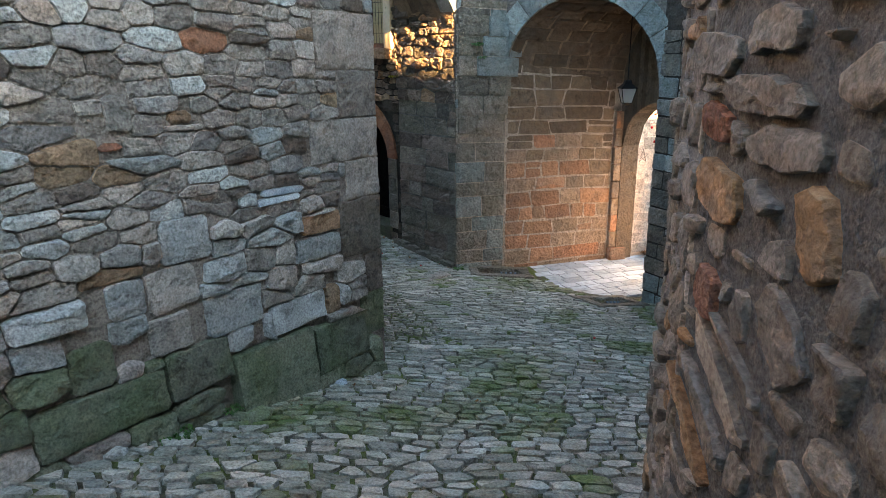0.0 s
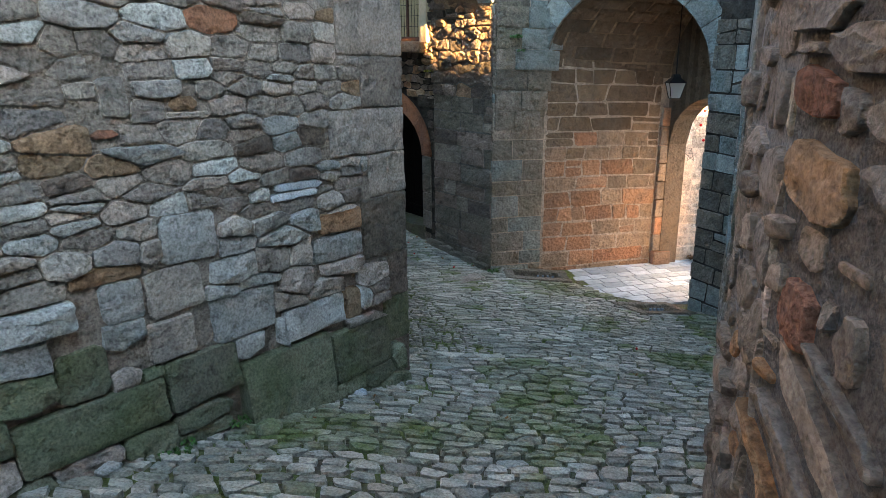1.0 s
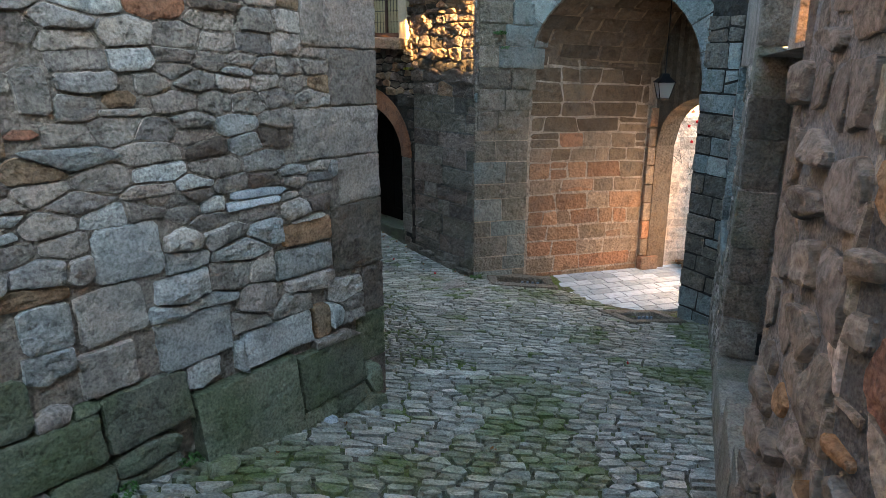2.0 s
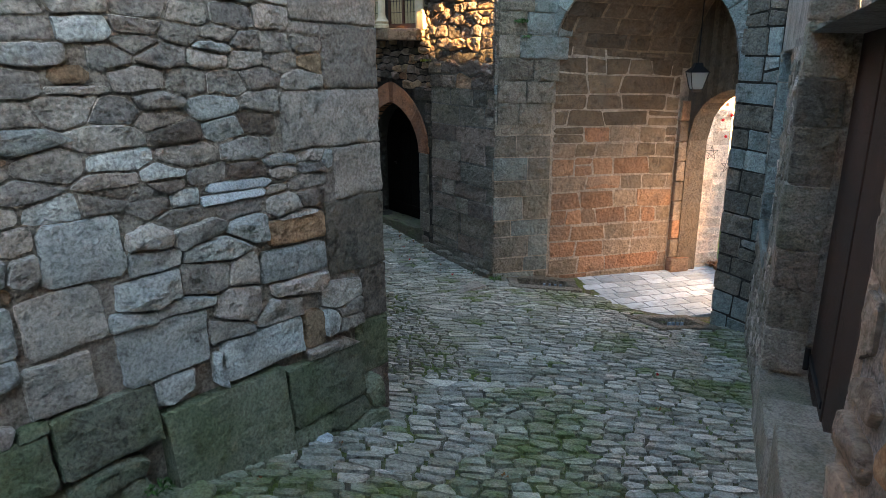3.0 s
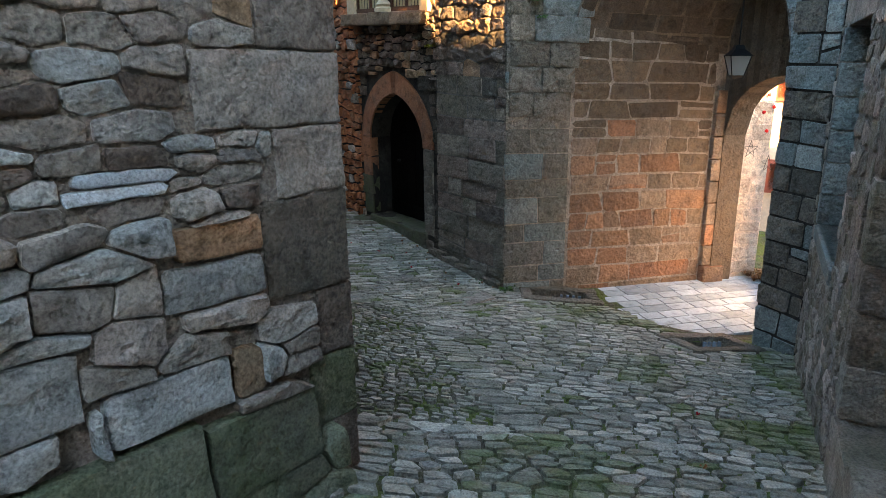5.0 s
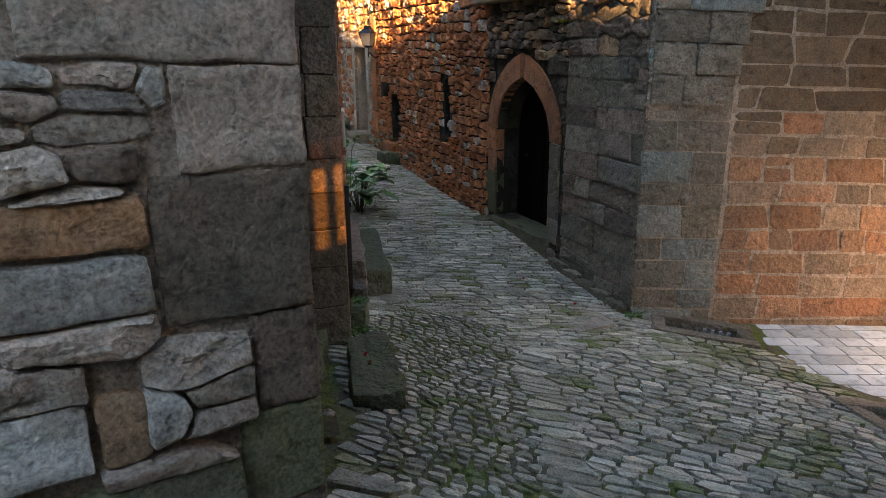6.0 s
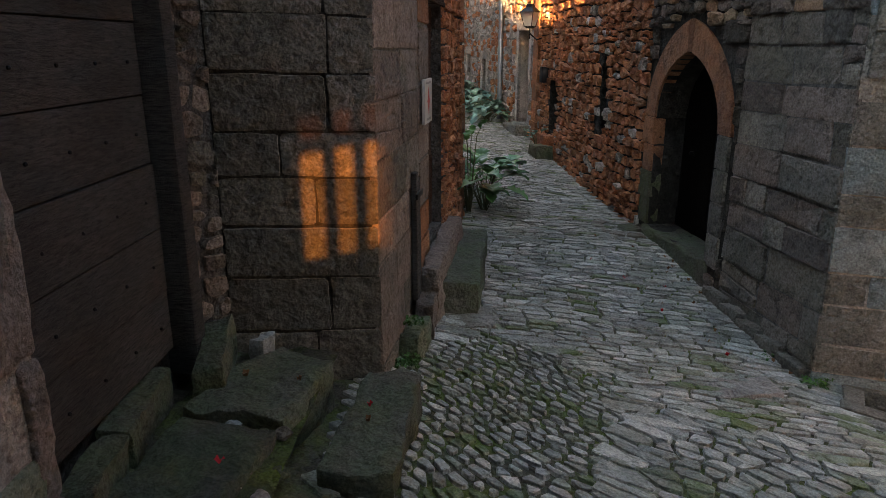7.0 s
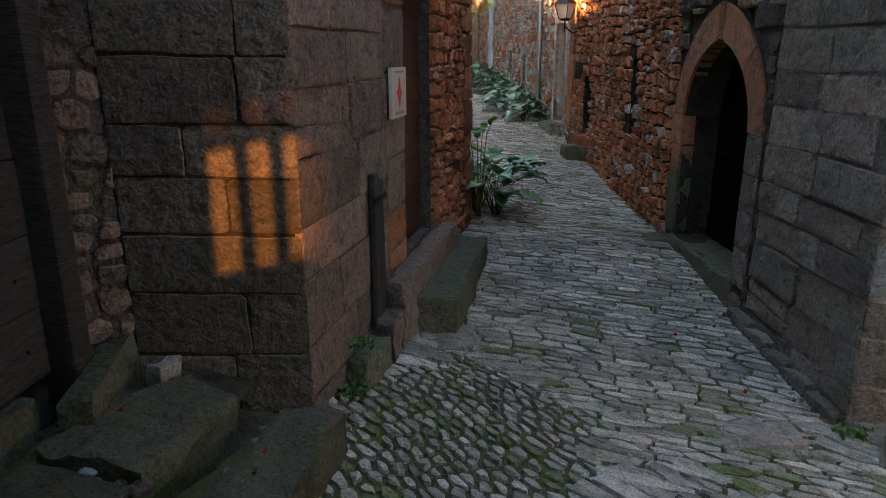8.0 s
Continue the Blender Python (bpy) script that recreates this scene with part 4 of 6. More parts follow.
under(lathe("column", DP(UB - 0.89, 1.72, 0.10), [(0.13, 0), (0.13, 0.05), (0.10, 0.07), (0.115, 0.10), (0.07, 0.15), (0.055, 0.2), (0.055, 1.2)], CREAM), wn)
under(piece_block("side_jamb", DP, WIN[0] - 0.22, WIN[0], 1.7, 3.0, -0.05, 0.09, CREAM, None, 0.015, rough=0.006), wn)
under(piece_block("side_jamb", DP, WIN[1] - 0.05, WIN[1] + 0.14, 1.7, 3.0, -0.05, 0.09, CREAM, None, 0.015, rough=0.006), wn)
for k, (a, b) in enumerate(((WIN[0] - 0.25, UB - 1.2), (UB - 1.2, UB - 0.62), (UB - 0.62, WIN[1] + 0.1))):
    under(piece_block("sill", DP, a, b, 1.55, 1.715, -0.05, 0.20, OCHRE, None, 0.02, rough=0.012, seed=k), wn)

# ---- quoins and special stones ----
def corner_block(parent, A, C, B, z0, z1, a, b, material, proud=0.014, name="quoin"):
    """A block round the corner C of the faces A to C and C to B, reaching a and b along them."""
    A, C, B = Vector(A), Vector(C), Vector(B)
    w1, w2 = (C - A).normalized(), (B - C).normalized()
    n1, n2 = Vector((w1.y, -w1.x)), Vector((w2.y, -w2.x))
    k = (n1 + n2) / (1 + n1.dot(n2))
    foot = [C - w1 * a + n1 * proud, C + k * proud, C + w2 * b + n2 * proud, C + w2 * b - n2 * 0.06, C - k * 0.08, C - w1 * a - n1 * 0.06]
    bm = bmesh.new()
    lo, hi = [bm.verts.new((*p, z0 + level(p.x) + 0.004)) for p in foot], [bm.verts.new((*p, z1 + level(p.x) - 0.004)) for p in foot]
    bm.faces.new(lo[::-1])
    bm.faces.new(hi)
    for i in range(6):
        j = (i + 1) % 6
        bm.faces.new((lo[i], lo[j], hi[j], hi[i]))
    bmesh.ops.recalc_face_normals(bm, faces=bm.faces)
    bmesh.ops.bevel(bm, geom=bm.edges[:], offset=0.011, segments=2, affect="EDGES", profile=0.6)
    bmesh.ops.subdivide_edges(bm, edges=[e for e in bm.edges if e.calc_length() > 0.08], cuts=9, use_grid_fill=True)
    for v in bm.verts:
        v.co += 0.010 * noise.noise_vector(v.co * 6 + Vector((z0, 0, 0))) + 0.005 * noise.noise_vector(v.co * 24) + 0.003 * noise.noise_vector(v.co * 55)
    ob = part(name, bm, material, parent)
    ob.data.shade_smooth()
    return ob


ZQ = ((-1.25, -0.94, 0.10, PINK), (-0.94, -0.60, 0.13, BROWN), (-0.60, -0.24, 0.27, GREENISH), (-0.24, 0.10, 0.20, BROWN), (0.10, 0.55, 0.45, DARK),
      (0.55, 0.85, 0.36, PINK), (0.85, 1.16, 0.70, PINK), (1.16, 1.50, 0.40, PINK), (1.50, 1.9, 0.6, PINK))
for i, (a, b, reach, m) in enumerate(ZQ):
    corner_block(left_wall, C0, C1, C2, a, b, reach, 0.17 if i % 2 else 0.34, m, 0.014)
    corner_block(left_end, C1, C2, D0, a - 0.13, b - 0.13, 0.16 if i % 2 == 0 else 0.05, 0.5, BROWN)

# ---- stones of the rubble walls ----
U = L_LEN
MARKED = [(U - 2.12, U - 1.98, 1.37, 1.19, RUBBLE, 0.02), (U - 2.18, U - 2.05, 1.13, 1.08, REDDISH, 0.015), (U - 1.77, U - 1.62, 1.27, 1.20, OCHRE, 0.015),
        (U - 1.18, U - 0.80, 0.74, 0.695, PALE, 0.022), (U - 1.20, U - 0.84, 0.69, 0.645, PALE, 0.024), (U - 1.92, U - 1.58, 0.67, 0.41, BLUE, 0.02),
        (U - 2.26, U - 2.04, 0.39, 0.18, BLUE, 0.03), (U - 2.03, U - 1.70, 0.40, 0.14, RUBBLE, 0.02), (U - 1.68, U - 1.25, 0.15, -0.12, BLUE, 0.03),
        (U - 1.54, U - 0.86, -0.28, -0.82, GREENISH, 0.04), (U - 0.84, U - 0.29, -0.34, -0.68, GREENISH, 0.03), (U - 2.0, U - 1.56, -0.12, -0.40, GREENISH, 0.035),
        (U - 2.06, U - 1.79, 0.12, -0.11, RUBBLE, 0.03), (U - 2.52, U - 2.28, 0.10, -0.15, GREENISH, 0.03), (U - 2.75, U - 2.02, -0.17, -0.42, GREENISH, 0.04),
        (U - 0.85, U - 0.46, 0.50, 0.36, OCHRE, 0.03), (U - 0.92, U - 0.47, 0.35, 0.17, BLUE, 0.03), (U - 0.67, U - 0.54, -0.05, -0.26, OCHRE, 0.035), (U - 1.2, U - 0.68, -0.05, -0.27, BLUE, 0.03)]


def left_pick(u, z, rng):
    w = LP(u, z)
    h = z - bed(w.x, w.y)
    if h < 0.5:
        return rng.choices([GREENISH, RUBBLE, BLUE], [0.75, 0.15, 0.10])[0]
    if h < 1.35:
        return rng.choices([BLUE, RUBBLE, PINK, OCHRE, REDDISH], [0.40, 0.38, 0.20, 0.015, 0.005])[0]
    return rng.choices([PINK, RUBBLE, BROWN, BLUE, OCHRE, REDDISH], [0.40, 0.36, 0.12, 0.10, 0.012, 0.008])[0]


QUOIN_ROOM = [(U - r - 0.01, U + 1, a, b, 0.0, False) for a, b, r, m in ZQ]
HOLE = (U - 2.14, U - 1.98, 1.385, 1.42, 0.0, False)
rubble(left_wall, C0, C1, U - 3.9, U, -1.25, 2.3, lambda z: (0.13, 0.20) if z < 0.35 else (0.07, 0.135), lambda z: (0.18, 0.42) if z < 0.35 else (0.13, 0.32), lambda z: (0.022, 0.055) if z < 0.6 else (0.005, 0.026), left_pick, 3, gap=0.010, batter=0.12, shape=broken_stone, rough=0.5, near=(U - 1.3, 0.3), limit=300, holes=QUOIN_ROOM + [HOLE], extra=MARKED)
masonry(house_front, IN, HC, 0.0, face_plane(IN, HC).length + 0.012, -1.25, 2.4, (0.24, 0.34), (0.28, 0.62), (0.008, 0.02), weighted((DARK, 1)), 6, gap=0.012, cut=0.012, wob=0.005, wave=0.014, bevel=0.008, lean=0.03, rough=0.35, shape=broken_stone)
masonry(house_side, HC, HF, -0.012, 1.30, -1.5, 2.4, (0.26, 0.40), (0.35, 0.8), (0.01, 0.02), weighted((DARK, 1), (BROWN, 2)), 7, gap=0.012, cut=0.014, wob=0.006, holes=[HD], lean=0.1, rough=0.35, shape=broken_stone)
masonry(house_side, HC, HF, 1.30, 1.74, -1.5, 2.4, (0.26, 0.40), (0.35, 0.5), (0.01, 0.02), weighted((ORANGE, 2), (BROWN, 1)), 8, gap=0.014, holes=[HD], lean=0.05)
rubble(house_side, HC, HF, 2.50, 3.78, -1.5, 2.4, (0.07, 0.16), (0.09, 0.26), (0.015, 0.05), weighted((BOUNCERED, 1)), 9, gap=0.02, holes=[HD])
masonry(house_side, HC, HF, 3.80, HP.length + 0.03, -1.5, 2.4, (0.24, 0.36), (0.3, 0.5), (0.02, 0.04), weighted((ORANGE, 1)), 10, gap=0.014, lean=0.02)
rubble(inner, D1, IN, 0.0, 0.31, -1.2, 2.0, (0.06, 0.16), (0.07, 0.2), (0.004, 0.035), weighted((DARK, 1), (BROWN, 2)), 11, gap=0.03, shape=broken_stone, rough=0.5)
RING = (PD[0] - 0.25, PD[1] + 0.23, PD[2], PD[3], PD[4] + 0.32, True)
rubble(door_wall, DOOR_A, DOOR_B, 0.0, UB - 1.80, -1.7, 3.2, (0.08, 0.18), (0.10, 0.32), (0.02, 0.06), weighted((BOUNCERED, 9), (RUBBLE, 1)), 12, gap=0.02, holes=[RING, SLIT, LOW, WIN], near=(UB - 2.0, 0.0))
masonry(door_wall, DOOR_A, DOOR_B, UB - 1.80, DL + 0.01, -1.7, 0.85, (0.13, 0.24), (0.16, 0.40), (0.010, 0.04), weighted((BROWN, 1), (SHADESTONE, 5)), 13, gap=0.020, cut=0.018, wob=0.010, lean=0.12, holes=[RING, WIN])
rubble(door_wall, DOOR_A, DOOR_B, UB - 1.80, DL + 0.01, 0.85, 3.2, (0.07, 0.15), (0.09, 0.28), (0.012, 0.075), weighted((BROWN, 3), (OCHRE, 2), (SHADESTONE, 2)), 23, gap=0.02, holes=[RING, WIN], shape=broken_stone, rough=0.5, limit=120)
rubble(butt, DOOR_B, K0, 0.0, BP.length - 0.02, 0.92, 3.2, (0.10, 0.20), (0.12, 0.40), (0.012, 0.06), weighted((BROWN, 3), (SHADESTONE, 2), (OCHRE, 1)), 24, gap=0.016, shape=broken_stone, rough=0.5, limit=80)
masonry(butt, DOOR_B, K0, 0.0, BP.length + 0.012, -1.9, 0.92, (0.20, 0.32), (0.25, 0.62), (0.004, 0.030), weighted((BUTTRESS, 3), (BROWN, 1)), 14, gap=0.007, cut=0.014, wob=0.008, wave=0.025, lean=0.08, rough=0.3)
masonry(tunnel_left, K0, TEND, -0.012, 0.85, -1.9, 3.2, (0.22, 0.34), (0.3, 0.6), (0.006, 0.016), weighted((BUTTRESS, 7), (TEAL, 1)), 15, gap=0.005, cut=0.010, wob=0.004, wave=0.008, lean=0.04, rough=0.15)
# dark stones grow likelier upwards: the passage's upper shade, put into colour
masonry(tunnel_left, K0, TEND, 0.88, TP.length - 0.35, -1.9, 2.6, (0.20, 0.30), (0.22, 0.55), (0.002, 0.012), lambda u, z, r: SOOTSHADE if r.random() < (z + 0.1) * 1.2 + 0.15 else TUNNEL, 16, gap=0.014, cut=0.020, wob=0.013, wave=0.022, lean=0.16)
rubble(far_wall, FW_A, DOOR_A, 0.0, FL, -1.5, 3.4, (0.09, 0.2), (0.12, 0.36), (0.02, 0.05), weighted((BOUNCERED, 1), (RUBBLE, 2)), 17, gap=0.02, limit=200, holes=[(o[0] - 0.16, o[1] + 0.16, o[2], o[3] + 0.2, 0, False) for o in (FD1, FD2, FD3, FD4)], near=(FL - 2, 0))
masonry(arch_pier, JR, RW1, -0.012, face_plane(JR, RW1).length, -1.75, 2.2, (0.2, 0.32), (0.2, 0.42), (0.01, 0.025), weighted((DARK, 2), (TEAL, 1)), 18, gap=0.014, lean=0.05)
rubble(house_back, HF, (-10.5, 14.2), 0.0, 4.0, -1.4, 2.4, (0.09, 0.2), (0.12, 0.36), (0.02, 0.05), weighted((BOUNCERED, 2), (RUBBLE, 2)), 19, gap=0.02, limit=60)
masonry(outer, TEND, (4.14, 11.68), 0.0, 0.65, -1.9, 2.4, (0.14, 0.22), (0.16, 0.36), (0.004, 0.014), weighted((OUTER, 1)), 20, gap=0.018, limit=100)
for o, P, wl in ((FD1, FP, far_wall), (FD2, FP, far_wall), (FD3, FP, far_wall), (FD4, FP, far_wall)):
    piece_block("lintel", P, o[0] - 0.16, o[1] + 0.16, o[3], o[3] + 0.2, -0.05, 0.03, RUBBLE, wl, 0.012)
    for k in range(4):
        h = (o[3] - o[2]) / 4
        for a in (o[0] - 0.16, o[1]):
            piece_block("jamb_stone", P, a, a + 0.16, o[2] + h * k + 0.004, o[2] + h * (k + 1) - 0.004, -0.05, 0.03, RUBBLE, wl, 0.01)
for k in range(6):
    a = 0.48 + 0.29 * k
    e = 0.76 + 0.085 * k + 0.03 * (k % 2)
    m = 0.34 + 0.1 * (k % 3)
    piece_block("springer_stone", TP, 0.03, m - 0.004, a + 0.004, a + 0.286, -0.05, 0.032 + 0.006 * (k % 2), BUTTRESS, tunnel_left, 0.016, rough=0.010, seed=k)
    piece_block("springer_stone", TP, m + 0.004, e, a + 0.004, a + 0.286, -0.05, 0.045 + 0.010 * (k % 2), BUTTRESS if k < 3 else TEAL, tunnel_left, 0.016, rough=0.010, seed=k + 9)
# pier at the end of the passage
for k in range(9):
    a = -1.87 + 0.30 * k
    piece_block("pier_stone", TP, TP.length - 0.34, TP.length + 0.0, a + 0.004, a + 0.296, -0.05, 0.07 if k else 0.13, TUNNEL, tunnel_left, 0.02, rough=0.006, seed=k)
# stones of the pointed doorway
def voussoir(P, o, k0, k1, grow_u, grow_z, d, material, parent, n=4):
    """A stone of an arch ring between the fractions k0 and k1 of its way round."""
    c, r = (o[0] + o[1]) / 2, (o[1] - o[0]) / 2
    inner_pts, outer_pts = [], []
    for i in range(n + 1):
        k = k0 + (k1 - k0) * i / n
        u = c + r * max(-1.0, min(1.0, -math.cos(math.pi * k)))
        z = arch_height(o, min(max(u, o[0] + 1e-5), o[1] - 1e-5))
        inner_pts.append((u, z))
        R = (o[0] - grow_u, o[1] + grow_u, o[2], o[3], o[4] + grow_z, o[5])
        u2 = c + (r + grow_u) * max(-1.0, min(1.0, -math.cos(math.pi * k)))
        outer_pts.append((u2, arch_height(R, min(max(u2, R[0] + 1e-5), R[1] - 1e-5))))
    bm = bmesh.new()
    for i in range(n):
        prism(bm, P, [inner_pts[i], inner_pts[i + 1], outer_pts[i + 1], outer_pts[i]], -0.12, d)
    bmesh.ops.remove_doubles(bm, verts=bm.verts, dist=1e-4)
    bmesh.ops.delete(bm, geom=[f for f in bm.faces if all(len(e.link_faces) > 2 for e in f.edges)], context="FACES")
    bmesh.ops.recalc_face_normals(bm, faces=bm.faces)
    ob = part("voussoir", bm, material, parent)
    return ob


for a, b in ((0.003, 0.24), (0.245, 0.475), (0.48, 0.52), (0.525, 0.755), (0.76, 0.997)):
    voussoir(DP, PD, a, b, 0.24, 0.31, 0.030, ORANGE, door_wall, 5)
for k in range(4):
    h = (PD[3] - PD[2]) / 4
    for a, b, m in ((PD[0] - 0.24 - 0.06 * (k % 2), PD[0], ORANGE if k > 1 else STEP), (PD[1], PD[1] + 0.22, BUTTRESS)):
        piece_block("jamb_stone", DP, a, b, PD[2] + h * k + 0.004, PD[2] + h * (k + 1) - 0.004, -0.12, 0.028, m, door_wall, 0.012, rough=0.004, seed=k)
for k in range(11):
    voussoir(FA, ARCH, k / 11 + 0.002, (k + 1) / 11 - 0.002, 0.32, 0.32, 0.02, TEAL, arch_wall, 2)
masonry(arch_wall, AL, JR, 0.0, FA.length, 2.0, 3.4, (0.2, 0.3), (0.25, 0.5), (0.006, 0.016), weighted((TEAL, 2), (BUTTRESS, 1)), 21, gap=0.012, holes=[(ARCH[0] - 0.33, ARCH[1] + 0.33, -2.5, ARCH[3], ARCH[4] + 0.33, False)], grounded=False)
piece_block("slit_sill", DP, SLIT[0] - 0.08, SLIT[1] + 0.08, SLIT[2] - 0.1, SLIT[2], -0.1, 0.05, BOUNCERED, door_wall, 0.012)
# right door jambs, sill ledge and wall base
a = -0.70
for k, h in enumerate((0.32, 0.30, 0.27, 0.44, 0.36, 0.30, 0.34, 0.40, 0.30)):
    piece_block("jamb_stone", RP, RDOOR[0] - 0.22 + 0.09 * (k % 2), RDOOR[0] + 0.02, a + 0.004, a + h - 0.004, -0.24, 0.02 + 0.008 * (k % 2), (SILL, BUTTRESS, DARK)[k % 3], right_wall, 0.022, rough=0.012, seed=k)
    a += h
for a, b, z in ((RL - 3.95, RL - 3.30, -0.70), (RL - 3.29, RL - 2.70, -0.62), (RL - 2.69, RL - 2.35, -0.52), (RL - 2.34, RL - 1.55, -0.28), (RL - 1.54, RL - 0.62, -0.12)):
    piece_block("sill_stone", RP, a, b, z - 0.6, z, -0.30, 0.03, SILL, right_wall, 0.02, rough=0.012, seed=a)
for k in range(6):
    a = -0.22 + 0.285 * k
    piece_block("niche_stone", RP, RNICHE[0] - 0.12, RNICHE[0] + 0.02, a + 0.003, a + 0.277, -0.34, 0.02, TEAL, right_wall, 0.012, seed=k)
piece_block("niche_sill", RP, RNICHE[0], RNICHE[1], -0.34, -0.22, -0.34, 0.03, TEAL, right_wall, 0.015)
rubble(right_wall, RW1, RW0, 0.05, RL, -1.7, 1.5, (0.08, 0.2), (0.1, 0.35), (0.004, 0.022), weighted((BUTTRESS, 2), (SILL, 2), (PINK, 1)), 22, gap=0.03, shape=broken_stone, rough=0.5, holes=[(RDOOR[0] - 0.27, RDOOR[1] + 0.3, -1.3, 1.5, 0, False), (RNICHE[0] - 0.15, RNICHE[1] + 0.02, -0.4, 1.5, 0, False)], limit=160)

# coarse wall that the camera passes closely: (u, z, half width, half height, turn in degrees, material)
NP = face_plane(RW0, RWB)
COARSE = [(0.17, 1.29, 0.16, 0.085, 8, COARSEOCHRE), (0.17, 1.00, 0.085, 0.075, 85, COARSERED), (0.38, 1.01, 0.075, 0.05, 80, COARSEGREY), (0.60, 1.04, 0.13, 0.085, 40, COARSEGREY), (0.68, 1.30, 0.11, 0.07, 60, COARSEOCHRE),
          (0.05, 1.65, 0.17, 0.06, 4, COARSEGREY), (0.40, 1.70, 0.13, 0.06, 2, COARSEGREY), (0.36, 1.555, 0.24, 0.05, 3, COARSEGREY), (0.50, 1.45, 0.19, 0.055, -4, COARSEGREY), (0.12, 1.47, 0.10, 0.05, 10, COARSERED),
          (0.38, 0.895, 0.20, 0.022, 22, COARSEGREY), (0.30, 0.80, 0.24, 0.05, 30, COARSEGREY), (0.22, 0.66, 0.22, 0.045, 30, COARSEGREY), (0.12, 0.56, 0.24, 0.03, 32, COARSEOCHRE)]
rubble(right_corner, RW2, RW0, 0.0, 0.54, -0.9, 2.4, (0.09, 0.2), (0.10, 0.26), (0.004, 0.035), weighted((COARSEGREY, 9), (COARSEOCHRE, 1)), 51, gap=0.04, shape=broken_stone, rough=0.5)
for k in range(8):
    a = -0.7 + 0.36 * k
    piece_block("jamb_stone", face_plane((1.25, 2.48), RW2), -0.02, 0.30, a + 0.004, a + 0.356, -0.1, 0.02, COARSEGREY, right_corner, 0.02, rough=0.01, seed=k)
rng = random.Random(77)
shells = []
boxes = []
for i, (u, z, hu, hz, turn, m) in enumerate(COARSE):
    c, sn = math.cos(radians(turn)), math.sin(radians(turn))
    ring = []
    for k in range(9):
        a = 2 * math.pi * k / 9 + rng.uniform(-0.15, 0.15)
        e = 1.0 / max(abs(math.cos(a)), abs(math.sin(a))) ** 0.55
        x, y = hu * e * math.cos(a) * rng.uniform(0.82, 1.0), hz * e * math.sin(a) * rng.uniform(0.82, 1.0)
        ring.append((u + x * c + y * sn, z - x * sn + y * c))
    shells.append((*boulder(NP, ring, rng.uniform(0.020, 0.034), i * 3.1), m))
    boxes.append((min(p[0] for p in ring), max(p[0] for p in ring), min(p[1] for p in ring), max(p[1] for p in ring), 0.0, False))
emit(shells, right_near, "stone", 60)
rubble(right_near, RW0, RWB, 0.0, 2.6, -0.9, 2.4, (0.10, 0.18), (0.10, 0.30), (0.008, 0.034), weighted((COARSEGREY, 9), (COARSEOCHRE, 1)), 5, gap=0.055, holes=boxes, shape=broken_stone, rough=0.6)

# ---- passage: floor, drains, lantern ----
deck = []
rng = random.Random(31)
w_row = Vector((0.92, 0.39))
n_row = Vector((0.39, -0.92))
org = Vector((0.9, 10.38))
edge = Vector((0.745, 0.667))                     # across the line where the slabs meet the cobbles


def deck_point(a, b, d=0.0):
    q = org + w_row * a + n_row * b
    return Vector((q.x, q.y, -1.800 + level(q.x) + d))


for r in range(9):
    b0 = 0.0 + 0.2 * r
    a = -0.9 + rng.uniform(0, 0.3)
    while a < 6.0:
        l = rng.uniform(0.6, 1.2) if a > 2.0 else rng.uniform(0.22, 0.4)
        spots = [org + w_row * (a + l * k) + n_row * (b0 + h) for k in (0.05, 0.35, 0.65, 0.95) for h in (0.02, 0.18)]
        if not any(in_rect(c.x, c.y, (q[0], q[1], q[2], q[3] + 0.13, q[4] + 0.12)) for q in PITS for c in spots):
            pts = clip(cell_outline(a, a + l, b0, b0, b0 + 0.2, b0 + 0.2, 0.008, 0.006, rng, 0.001), -w_row.dot(edge), -n_row.dot(edge), (org - Vector((1.58, 9.72))).dot(edge) - 0.01)
            if len(pts) > 3 and max(p[0] for p in pts) - min(p[0] for p in pts) > 0.06:
                v, f = stone_geometry(deck_point, pts, 0.012, 0.005, rng, rough=0.05)
                deck.append((v, f, PALE))
        a += l
floor_slabs = tagged(new("pavement"), "smooth pale stone slabs paving the covered passage", "pavement", kind="structure")
emit(deck, floor_slabs, "slab", 200)
for r in PITS:
    cx, cy, ang, hl, hw = r
    fall = Vector(((gz(cx - 0.4, cy) - gz(cx + 0.4, cy)) / 0.8, (gz(cx, cy - 0.4) - gz(cx, cy + 0.4)) / 0.8, 1.0))
    R = Matrix.Translation((cx, cy, gz(cx, cy) + 0.02)) @ Vector((0, 0, 1)).rotation_difference(fall).to_matrix().to_4x4() @ Matrix.Rotation(ang, 4, "Z")
    pit = empty("drain_pit", "open stone drain pit with an iron grate inside", "drain", "drain pits")
    pit.matrix_world = R

    def PP(u, z, d, R=R):
        return Vector((u, d, z))
    for u0, u1, d0, d1 in ((-hl - 0.16, hl + 0.16, hw, hw + 0.15), (-hl - 0.16, hl + 0.16, -hw - 0.13, -hw), (-hl - 0.14, -hl, -hw, hw), (hl, hl + 0.14, -hw, hw)):
        piece_block("rim_stone", PP, u0 + 0.003, u1 - 0.003, -0.4, 0.018, d0 + 0.003, d1 - 0.003, BUTTRESS, pit, 0.012, rough=0.004)
    piece_block("bottom", PP, -hl - 0.1, hl + 0.1, -0.5, -0.36, -hw - 0.1, hw + 0.1, DARKMORTAR, pit, 0.01)
    for k in range(4):
        u = hl * (0.1 + 0.22 * k)
        piece_block("grate_bar", PP, u, u + 0.03, -0.30, -0.03, hw - 0.05, hw - 0.02, BLUEPIPE, pit, 0.004)

